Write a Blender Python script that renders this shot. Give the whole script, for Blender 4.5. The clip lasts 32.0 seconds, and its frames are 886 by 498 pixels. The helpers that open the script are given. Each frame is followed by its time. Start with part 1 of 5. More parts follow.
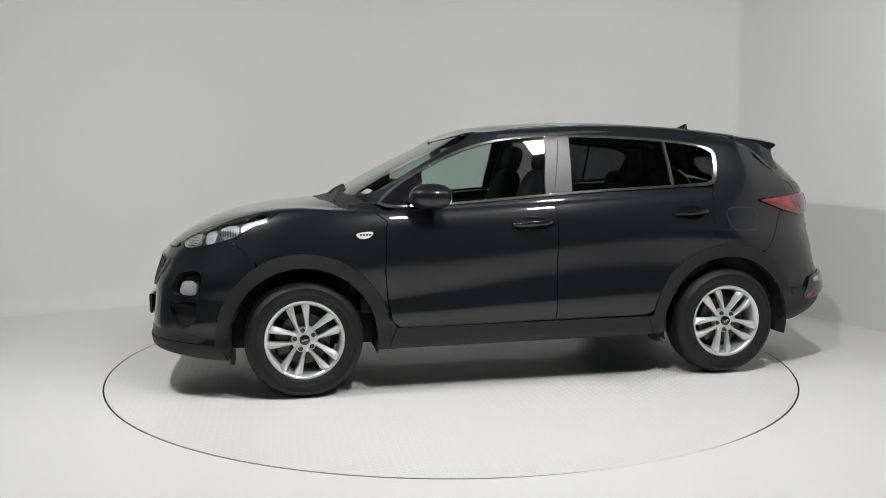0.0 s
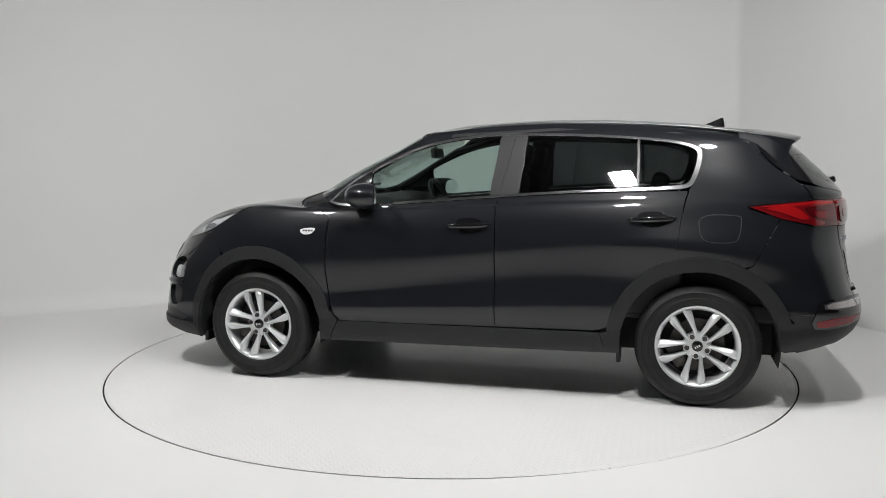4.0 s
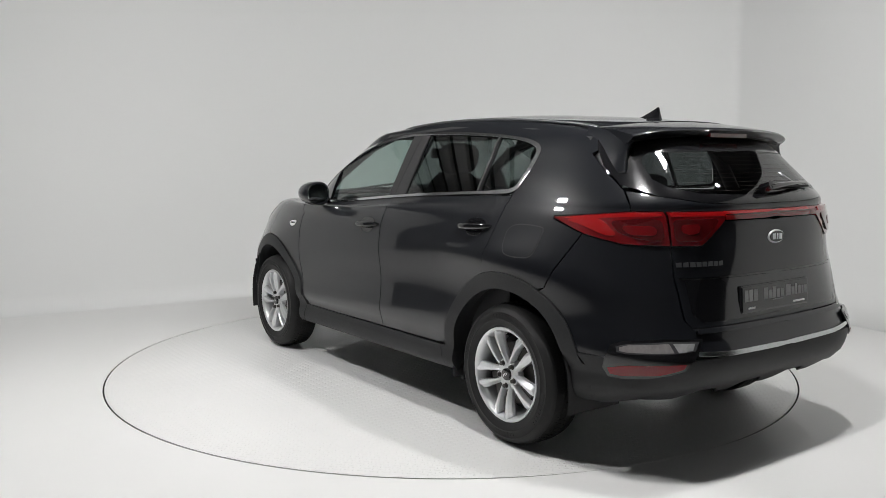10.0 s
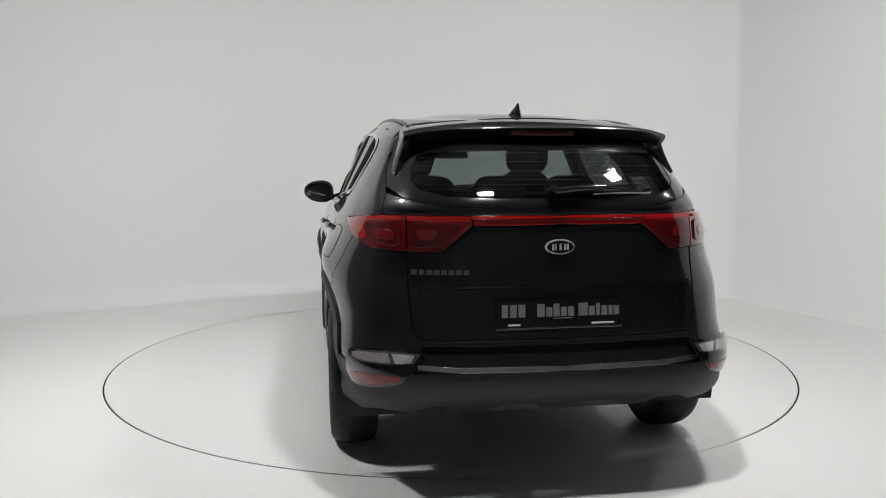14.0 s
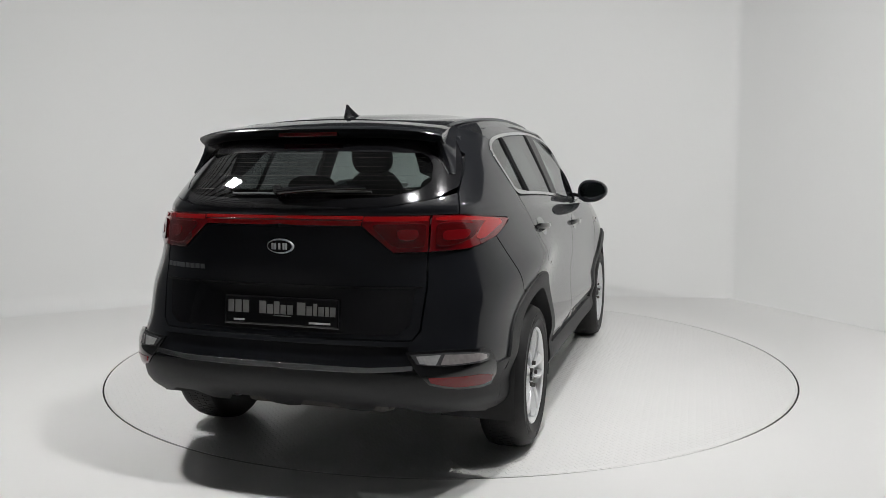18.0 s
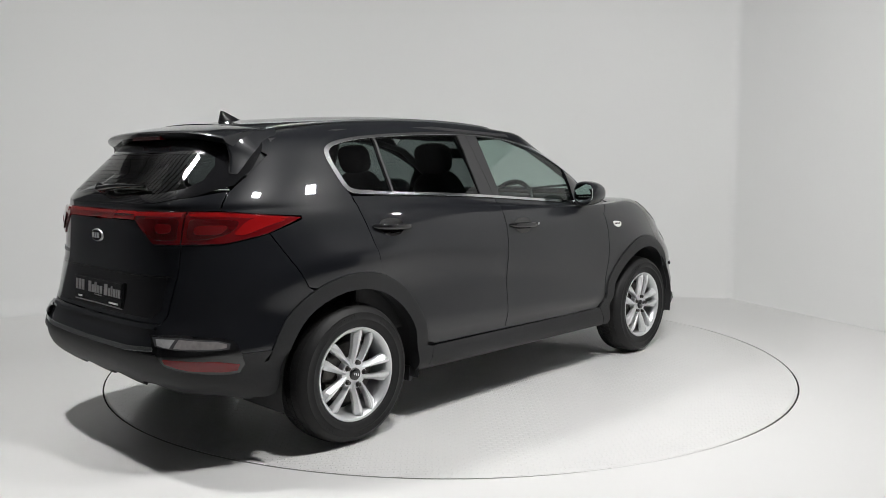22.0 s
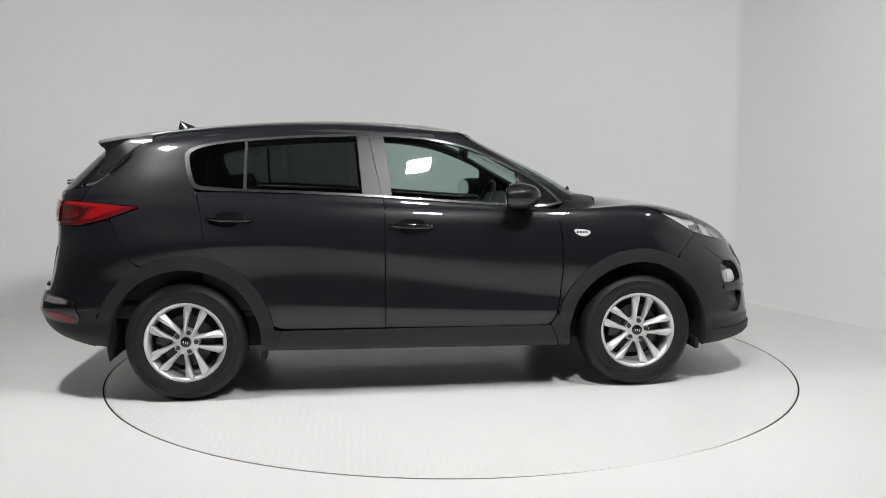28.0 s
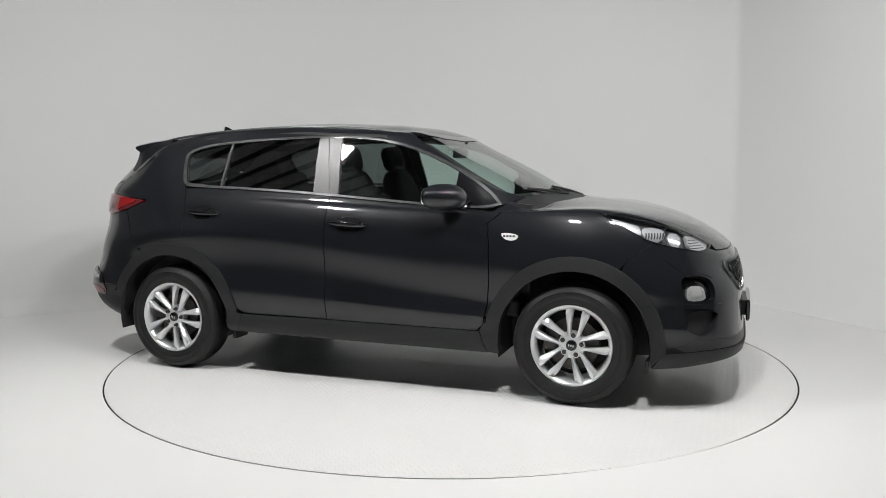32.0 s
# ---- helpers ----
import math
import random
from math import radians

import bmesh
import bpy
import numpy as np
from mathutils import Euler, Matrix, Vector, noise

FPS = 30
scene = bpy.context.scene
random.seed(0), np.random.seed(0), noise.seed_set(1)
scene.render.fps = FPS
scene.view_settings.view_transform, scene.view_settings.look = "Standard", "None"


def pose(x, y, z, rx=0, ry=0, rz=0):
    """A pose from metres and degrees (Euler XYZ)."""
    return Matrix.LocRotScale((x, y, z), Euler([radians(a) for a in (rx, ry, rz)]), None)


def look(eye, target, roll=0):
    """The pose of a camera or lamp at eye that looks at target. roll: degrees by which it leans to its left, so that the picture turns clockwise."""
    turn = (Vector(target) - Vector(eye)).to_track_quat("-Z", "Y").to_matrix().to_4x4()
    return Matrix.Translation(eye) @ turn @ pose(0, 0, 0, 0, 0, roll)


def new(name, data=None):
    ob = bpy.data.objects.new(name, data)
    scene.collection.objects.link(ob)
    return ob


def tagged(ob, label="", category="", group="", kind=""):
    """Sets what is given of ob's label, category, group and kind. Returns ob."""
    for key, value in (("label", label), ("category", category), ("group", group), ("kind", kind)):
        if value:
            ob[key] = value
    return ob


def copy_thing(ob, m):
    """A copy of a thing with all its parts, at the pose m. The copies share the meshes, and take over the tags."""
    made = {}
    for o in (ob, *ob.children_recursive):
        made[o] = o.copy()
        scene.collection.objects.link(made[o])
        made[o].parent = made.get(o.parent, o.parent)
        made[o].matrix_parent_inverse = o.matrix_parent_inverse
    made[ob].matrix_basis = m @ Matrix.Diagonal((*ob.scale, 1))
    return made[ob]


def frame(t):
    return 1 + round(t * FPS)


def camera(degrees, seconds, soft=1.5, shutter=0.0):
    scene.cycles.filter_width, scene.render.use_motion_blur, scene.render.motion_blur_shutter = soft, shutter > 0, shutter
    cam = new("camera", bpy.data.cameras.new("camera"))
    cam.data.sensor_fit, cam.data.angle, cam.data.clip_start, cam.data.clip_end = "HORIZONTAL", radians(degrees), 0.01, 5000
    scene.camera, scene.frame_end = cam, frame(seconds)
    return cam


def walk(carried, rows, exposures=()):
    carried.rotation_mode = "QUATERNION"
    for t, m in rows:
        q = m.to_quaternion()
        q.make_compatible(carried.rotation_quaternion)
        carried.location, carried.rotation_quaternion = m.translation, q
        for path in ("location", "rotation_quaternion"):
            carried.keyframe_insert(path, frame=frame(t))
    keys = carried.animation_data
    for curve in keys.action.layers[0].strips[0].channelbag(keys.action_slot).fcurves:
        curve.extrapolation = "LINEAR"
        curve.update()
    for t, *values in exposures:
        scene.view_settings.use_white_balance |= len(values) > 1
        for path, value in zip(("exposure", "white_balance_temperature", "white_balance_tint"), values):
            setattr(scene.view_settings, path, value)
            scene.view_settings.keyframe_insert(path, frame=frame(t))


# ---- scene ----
from mathutils.geometry import delaunay_2d_cdt

# ---- camera: stands still on a tripod in front of the turntable ----
cam = camera(56.97, 32.0, soft=0.75)
STAND = pose(0, -5.676, 1.359, 90 - 6.018, 0, 0.4546) @ pose(0, 0, 0, 0, 0, -0.198)
walk(cam, [(0, STAND), (32, STAND)], exposures=[(0, 0.0), (8.2, -0.01), (8.9, 0.10), (14, 0.12), (25, 0.12), (32, 0.10)])

TURN_START, TURN_RATE = 192.07, -6.607      # degrees, degrees per second
OFFSET = (-0.2976, -0.0301)                 # middle of the wheelbase from the turntable's axis
RING = 2.266                                # turntable radius

# ---- world and exposure ----
world = bpy.data.worlds.new("world")
scene.world = world
world.use_nodes = True
world.node_tree.nodes["Background"].inputs[0].default_value = (0.02, 0.021, 0.022, 1)
world.node_tree.nodes["Background"].inputs[1].default_value = 1.0


# ---- materials ----
def material(name, color, rough=0.5, metal=0.0, coat=0.0, coat_rough=0.03, spec=0.5, noise_scale=0.0, amount=0.1,
             bump=0.0, bump_scale=200.0, rough_var=0.0, emit=None, strength=0.0):
    m = bpy.data.materials.new(name)
    m.use_nodes = True
    nt = m.node_tree
    b = nt.nodes["Principled BSDF"]
    b.inputs["Base Color"].default_value = (*color, 1)
    b.inputs["Roughness"].default_value = rough
    b.inputs["Metallic"].default_value = metal
    b.inputs["Coat Weight"].default_value = coat
    b.inputs["Coat Roughness"].default_value = coat_rough
    b.inputs["Specular IOR Level"].default_value = spec
    if emit:
        b.inputs["Emission Color"].default_value = (*emit, 1)
        b.inputs["Emission Strength"].default_value = strength
    if noise_scale or bump or rough_var:
        tc = nt.nodes.new("ShaderNodeTexCoord")
    if noise_scale:
        n1 = nt.nodes.new("ShaderNodeTexNoise")
        n1.inputs["Scale"].default_value = noise_scale
        n1.inputs["Detail"].default_value = 6
        nt.links.new(tc.outputs["Object"], n1.inputs["Vector"])
        mix = nt.nodes.new("ShaderNodeMix")
        mix.data_type = "RGBA"
        mix.inputs[6].default_value = (*[c * (1 - amount) for c in color], 1)
        mix.inputs[7].default_value = (*[min(1, c * (1 + amount)) for c in color], 1)
        nt.links.new(n1.outputs["Fac"], mix.inputs[0])
        nt.links.new(mix.outputs[2], b.inputs["Base Color"])
    if rough_var:
        n3 = nt.nodes.new("ShaderNodeTexNoise")
        n3.inputs["Scale"].default_value = 7.0
        n3.inputs["Detail"].default_value = 5
        nt.links.new(tc.outputs["Object"], n3.inputs["Vector"])
        mr = nt.nodes.new("ShaderNodeMapRange")
        mr.inputs[3].default_value = rough - rough_var
        mr.inputs[4].default_value = rough + rough_var
        nt.links.new(n3.outputs["Fac"], mr.inputs[0])
        nt.links.new(mr.outputs[0], b.inputs["Roughness"])
    if bump:
        n2 = nt.nodes.new("ShaderNodeTexNoise")
        n2.inputs["Scale"].default_value = bump_scale
        n2.inputs["Detail"].default_value = 3
        nt.links.new(tc.outputs["Object"], n2.inputs["Vector"])
        bp = nt.nodes.new("ShaderNodeBump")
        bp.inputs["Strength"].default_value = bump
        bp.inputs["Distance"].default_value = 0.002
        nt.links.new(n2.outputs["Fac"], bp.inputs["Height"])
        nt.links.new(bp.outputs[0], b.inputs["Normal"])
    return m


def glass_material(name, tint, gloss_rough=0.025):
    m = bpy.data.materials.new(name)
    m.use_nodes = True
    nt = m.node_tree
    nt.nodes.remove(nt.nodes["Principled BSDF"])
    out = nt.nodes["Material Output"]
    tr = nt.nodes.new("ShaderNodeBsdfTransparent")
    tr.inputs[0].default_value = (*tint, 1)
    gl = nt.nodes.new("ShaderNodeBsdfGlossy")
    gl.inputs["Roughness"].default_value = gloss_rough
    lw = nt.nodes.new("ShaderNodeLayerWeight")
    lw.inputs[0].default_value = 0.5
    pw = nt.nodes.new("ShaderNodeMath")
    pw.operation = "POWER"
    pw.inputs[1].default_value = 4.0
    nt.links.new(lw.outputs["Facing"], pw.inputs[0])
    fr = nt.nodes.new("ShaderNodeMapRange")
    fr.inputs[3].default_value, fr.inputs[4].default_value = 0.07, 1.0
    nt.links.new(pw.outputs[0], fr.inputs[0])
    mx = nt.nodes.new("ShaderNodeMixShader")
    nt.links.new(fr.outputs[0], mx.inputs[0])
    nt.links.new(tr.outputs[0], mx.inputs[1])
    nt.links.new(gl.outputs[0], mx.inputs[2])
    nt.links.new(mx.outputs[0], out.inputs[0])
    return m


PAINT = material("black_car_paint", (0.0086, 0.0094, 0.0116), 0.34, 0.0, 1.0, 0.012, 0.10, 900.0, 0.4)
CLAD = material("black_plastic_cladding", (0.017, 0.0175, 0.0185), 0.52, spec=0.35, bump=0.25, bump_scale=420.0, noise_scale=60, amount=0.25)
GLOSS_BLACK = material("gloss_black_trim", (0.006, 0.006, 0.007), 0.12, coat=0.6)
SATIN_BLACK = material("satin_black_trim", (0.02, 0.02, 0.021), 0.38, noise_scale=80, amount=0.15)
CHROME = material("chrome", (0.66, 0.67, 0.68), 0.13, 1.0)
SATIN_CHROME = material("satin_chrome", (0.66, 0.67, 0.68), 0.17, 1.0)
ALLOY = material("silver_alloy_paint", (0.72, 0.73, 0.74), 0.28, 0.55, 0.5, noise_scale=300, amount=0.06)
RUBBER = material("tyre_rubber", (0.0135, 0.0135, 0.0138), 0.56, spec=0.3, noise_scale=25, amount=0.35, bump=0.2, bump_scale=150)
CAST_IRON = material("cast_iron", (0.09, 0.085, 0.08), 0.5, 0.8, noise_scale=60, amount=0.4)
DARK = material("dark_underside", (0.024, 0.024, 0.025), 0.8, noise_scale=12, amount=0.4)
INTERIOR = material("interior_black_fabric", (0.009, 0.009, 0.010), 0.85, noise_scale=90, amount=0.3, bump=0.3)
DASH = material("dashboard_black_plastic", (0.02, 0.02, 0.021), 0.55, noise_scale=120, amount=0.2)
CLEAR_GLASS = glass_material("green_tinted_glass", (0.66, 0.76, 0.73))
PRIVACY_GLASS = glass_material("privacy_glass", (0.19, 0.21, 0.21))
REAR_GLASS = glass_material("rear_privacy_glass", (0.34, 0.365, 0.365))
LENS_CLEAR = glass_material("clear_lamp_lens", (0.93, 0.94, 0.95), 0.02)
LENS_RED = material("red_lamp_lens", (0.125, 0.003, 0.005), 0.1, coat=1.0, spec=0.6)
LENS_RED_DARK = material("dark_red_lamp_lens", (0.062, 0.002, 0.003), 0.12, coat=1.0)
RED_BAR = material("red_light_bar", (0.27, 0.005, 0.006), 0.12, coat=1.0)
LENS_GREY = material("grey_clear_lens", (0.07, 0.07, 0.075), 0.15, 0.3, 1.0, noise_scale=90, amount=0.6)
CELL_ROSE = material("rosy_clear_lens", (0.42, 0.39, 0.39), 0.18, 0.5, 1.0, noise_scale=60, amount=0.35)
CELL_CLEAR = material("bright_clear_lens", (0.58, 0.58, 0.59), 0.18, 0.5, 1.0, noise_scale=50, amount=0.35)
GAP_BLACK = material("black_gap_shade", (0.012, 0.012, 0.012), 0.8, spec=0.2)
LENS_RED_DULL = material("dull_red_reflector", (0.17, 0.004, 0.008), 0.15, coat=0.5, spec=0.3)
SATIN_RAIL = material("dull_silver_rail", (0.16, 0.165, 0.17), 0.35, 0.8)
FOG = material("fog_lamp_glass", (0.5, 0.5, 0.5), 0.15, 0.4, 1.0, noise_scale=60, amount=0.4)
REFLECTOR = material("lamp_reflector", (0.80, 0.81, 0.82), 0.2, 0.6, noise_scale=140, amount=0.12)
INDICATOR = material("pale_indicator_lens", (0.55, 0.56, 0.56), 0.2, 0.4, 0.8, noise_scale=160, amount=0.35)
LAMP_INNER = material("grey_lamp_housing", (0.045, 0.046, 0.048), 0.3, 0.3, noise_scale=60, amount=0.3)
WHITE_PLASTIC = material("white_plastic", (0.75, 0.75, 0.74), 0.35)
MIRROR = material("mirror_glass", (0.75, 0.8, 0.8), 0.02, 1.0)
TEXT_GREY = material("silver_grey_lettering", (0.2, 0.2, 0.2), 0.4)
DEFROST = material("defroster_line", (0.03, 0.025, 0.022), 0.6)
WALL = material("white_painted_wall", (0.76, 0.765, 0.755), 0.85, noise_scale=0.8, amount=0.015)
FLOOR = material("white_gloss_floor_paint", (0.76, 0.757, 0.746), 0.40, noise_scale=1.3, amount=0.015, spec=0.35)


# ---- mesh helpers ----
def mesh_object(name, verts, faces, mat, parent=None, normals=None, smooth=True):
    me = bpy.data.meshes.new(name)
    me.from_pydata([tuple(v) for v in verts], [], [tuple(int(i) for i in f) for f in faces])
    me.update()
    if smooth:
        me.polygons.foreach_set("use_smooth", [True] * len(me.polygons))
    if normals is not None:
        me.normals_split_custom_set_from_vertices([tuple(n) for n in normals])
    me.materials.append(mat)
    ob = new(name, me)
    if parent is not None:
        ob.parent = parent
    return ob


def part(name, bm, mat, parent, label="", smooth=None):
    me = bpy.data.meshes.new(name)
    bm.normal_update()
    bm.to_mesh(me)
    bm.free()
    if smooth is not None:
        me.polygons.foreach_set("use_smooth", [True] * len(me.polygons))
        if smooth < 180:
            me.set_sharp_from_angle(angle=radians(smooth))
    me.materials.append(mat)
    ob = new(name, me)
    ob.parent = parent
    return tagged(ob, label)


def thing(name, label, category, group="", kind=""):
    return tagged(new(name), label, category, group, kind)


def box_into(bm, lo, hi, bevel=0.0, segments=2, m=None):
    r = bmesh.ops.create_cube(bm, size=1)
    vs = r["verts"]
    for v in vs:
        v.co = Vector([(a + b) / 2 + c * (b - a) for a, b, c in zip(lo, hi, v.co)])
    if bevel:
        es = list({e for v in vs for e in v.link_edges})
        g = bmesh.ops.bevel(bm, geom=es, offset=bevel, segments=segments, affect="EDGES", profile=0.6)
        vs = list({v for f in g["faces"] for v in f.verts} | {v for v in vs if v.is_valid})
    if m is not None:
        bmesh.ops.transform(bm, matrix=m, verts=vs)
    return vs


def lathe(profile, steps=48, axis="y"):
    """A bmesh turned round the y axis from (radius, y) pairs."""
    bm = bmesh.new()
    rings = []
    for r, y in profile:
        rings.append([bm.verts.new((r * math.cos(2 * math.pi * i / steps), y, r * math.sin(2 * math.pi * i / steps))) for i in range(steps)])
    for a, b in zip(rings, rings[1:]):
        for i in range(steps):
            j = (i + 1) % steps
            bm.faces.new((a[i], a[j], b[j], b[i]))
    bmesh.ops.recalc_face_normals(bm, faces=bm.faces)
    return bm


def tube(points, radius, sides=8, flat=1.0, closed=False):
    """A bmesh pipe along 3D points."""
    bm = bmesh.new()
    pts = [Vector(q) for q in points]
    n = len(pts)
    rings = []
    for i, q in enumerate(pts):
        d = (pts[(i + 1) % n] if closed or i + 1 < n else q) - (pts[i - 1] if closed or i else q)
        d.normalize()
        a = d.cross(Vector((0, 0, 1)))
        if a.length < 1e-3:
            a = Vector((1, 0, 0))
        a.normalize()
        b = a.cross(d)
        rr = radius(i / max(1, n - 1)) if callable(radius) else radius
        rings.append([bm.verts.new(q + (a * math.cos(t) + b * math.sin(t) * flat) * rr) for t in [2 * math.pi * k / sides for k in range(sides)]])
    loops = zip(rings, rings[1:] + ([rings[0]] if closed else []))
    for ra, rb in loops:
        for k in range(sides):
            bm.faces.new((ra[k], ra[(k + 1) % sides], rb[(k + 1) % sides], rb[k]))
    if not closed:
        bm.faces.new(rings[0][::-1])
        bm.faces.new(rings[-1])
    bmesh.ops.recalc_face_normals(bm, faces=bm.faces)
    return bm


# ---- the car's master surface: level lines that run from the nose round the side to the tail ----
LEVEL_X = np.array([2.25, 1.6, 0.9, 0.0, -0.9, -1.5, -2.25])
# half width, nose x, tail x, nose and tail roundness, where the side ends, heights at LEVEL_X
LINES = [
    (0.850, 2.120, -2.100, 4.6, 5.0, 0.55, -0.75, (0.20, 0.21, 0.25, 0.26, 0.28, 0.30, 0.35)),
    (0.884, 2.215, -2.190, 4.6, 5.0, 0.55, -0.75, (0.27, 0.28, 0.31, 0.32, 0.33, 0.36, 0.41)),
    (0.876, 2.240, -2.235, 4.6, 5.0, 0.55, -0.75, (0.36, 0.37, 0.39, 0.40, 0.41, 0.44, 0.47)),
    (0.897, 2.235, -2.240, 4.4, 5.0, 0.55, -0.75, (0.44, 0.45, 0.455, 0.485, 0.51, 0.53, 0.53)),
    (0.893, 2.230, -2.225, 4.3, 5.0, 0.55, -0.75, (0.50, 0.51, 0.515, 0.565, 0.62, 0.62, 0.59)),
    (0.888, 2.225, -2.192, 4.2, 4.8, 0.55, -0.75, (0.58, 0.60, 0.600, 0.700, 0.76, 0.74, 0.67)),
    (0.900, 2.220, -2.172, 3.8, 4.4, 0.55, -0.75, (0.69, 0.72, 0.740, 0.810, 0.888, 0.86, 0.79)),
    (0.897, 2.190, -2.173, 3.1, 3.8, 0.55, -0.75, (0.83, 0.88, 0.90, 0.915, 0.95, 0.95, 0.91)),
    (0.880, 2.120, -2.173, 3.0, 3.7, 0.55, -0.72, (0.930, 0.98, 1.00, 1.01, 1.03, 1.035, 1.02)),
    (0.852, 1.960, -2.166, 3.2, 3.8, 0.50, -0.70, (1.005, 1.05, 1.06, 1.075, 1.10, 1.105, 1.11)),
    (0.824, 1.620, -2.150, 3.8, 4.0, 0.32, -0.65, (1.105, 1.100, 1.08, 1.105, 1.145, 1.155, 1.16)),
    (0.800, 1.140, -2.135, 5.0, 4.2, 0.10, -0.60, (1.15, 1.14, 1.10, 1.135, 1.19, 1.20, 1.20)),
    (0.760, 0.960, -2.070, 5.0, 4.2, 0.10, -0.58, (1.24, 1.24, 1.22, 1.235, 1.27, 1.28, 1.27)),
    (0.708, 0.710, -1.975, 5.0, 4.4, 0.10, -0.55, (1.37, 1.37, 1.36, 1.36, 1.37, 1.37, 1.36)),
    (0.650, 0.455, -1.870, 4.6, 4.8, 0.10, -0.50, (1.49, 1.49, 1.485, 1.485, 1.48, 1.465, 1.45)),
    (0.608, 0.345, -1.800, 4.2, 4.8, 0.05, -0.45, (1.545, 1.545, 1.54, 1.547, 1.535, 1.51, 1.49)),
    (0.560, 0.270, -1.740, 4.0, 4.0, 0.00, -0.30, None),
    (0.480, 0.180, -1.650, 3.8, 4.0, -0.05, -0.32, None),
    (0.330, 0.050, -1.500, 3.4, 3.4, -0.20, -0.40, None),
    (0.150, -0.100, -1.250, 3.0, 3.0, -0.30, -0.50, None),
    (0.001, -0.300, -0.900, 2.5, 2.5, -0.40, -0.60, None),
]
ROOF_X = np.array([0.45, 0.27, 0.1, -0.1, -0.35, -0.75, -1.1, -1.45, -1.75, -1.95])
ROOF_Z = np.array([1.525, 1.578, 1.606, 1.622, 1.632, 1.630, 1.613, 1.583, 1.545, 1.515])


def spline_slopes(x):
    """The linear map from values at x to the slopes of a natural cubic spline."""
    n = len(x)
    a, r = np.zeros((n, n)), np.zeros((n, n))
    h = np.diff(x)
    a[0, 0], a[0, 1], r[0, 0], r[0, 1] = 2, 1, -3 / h[0], 3 / h[0]
    a[-1, -1], a[-1, -2], r[-1, -2], r[-1, -1] = 2, 1, -3 / h[-1], 3 / h[-1]
    for i in range(1, n - 1):
        a[i, i - 1], a[i, i], a[i, i + 1] = 1 / h[i - 1], 2 / h[i - 1] + 2 / h[i], 1 / h[i]
        r[i, i - 1], r[i, i + 1] = -3 / h[i - 1] ** 2, 3 / h[i] ** 2
        r[i, i] = 3 / h[i - 1] ** 2 - 3 / h[i] ** 2
    return np.linalg.solve(a, r)


def hermite(x, y, m, q):
    i = np.clip(np.searchsorted(x, q) - 1, 0, len(x) - 2)
    h = x[i + 1] - x[i]
    s = np.clip((q - x[i]) / h, 0, 1)
    return ((2 * s**3 - 3 * s**2 + 1) * y[i] + (s**3 - 2 * s**2 + s) * h * m[i] + (3 * s**2 - 2 * s**3) * y[i + 1] + (s**3 - s**2) * h * m[i + 1])


ZMAP = spline_slopes(LEVEL_X[::-1])
ROOF_M = spline_slopes(ROOF_X[::-1]) @ ROOF_Z[::-1]


def roof_height(x, y):
    return hermite(ROOF_X[::-1], ROOF_Z[::-1], ROOF_M, x) - 0.034 * (np.abs(y) / 0.5) ** 2.4


LW, LXF, LXR, LNF, LNR, LXA, LXB = [np.array([r[i] for r in LINES])[:, None] for i in range(7)]
LOW = sum(r[7] is not None for r in LINES)
LZ = np.array([r[7][::-1] for r in LINES[:LOW]])
LZM = LZ @ ZMAP.T
CROWN = np.array([0, 0, 0, 0, 0, 0, 0, 0.006, 0.012, 0.016, 0.024, 0.032, 0.012] + [0.0] * (LOW - 13))[:, None]


# how far the bonnet and nose lie under the plain section, along the car
DROP_X = np.array([0.9, 1.05, 1.2, 1.4, 1.6, 1.8, 1.95, 2.1, 2.26])
DROP_Z = np.array([0.0, -0.006, -0.010, 0.002, 0.033, 0.052, 0.062, 0.070, 0.072])
DROP_M = spline_slopes(DROP_X) @ DROP_Z
DROP_BY = np.array([0, 0, 0, 0, 0, 0, 0.35, 0.85, 1, 1, 1, 1, 0.6] + [0.0] * (LOW - 13))[:, None]


# how far the sides swell over the wheels, line by line
HAUNCH_BY = np.array([0, 0, 0, 0.002, 0.006, 0.018, 0.034, 0.024, 0.000, -0.004, 0, 0, 0] + [0.0] * (LOW - 13))[:, None]


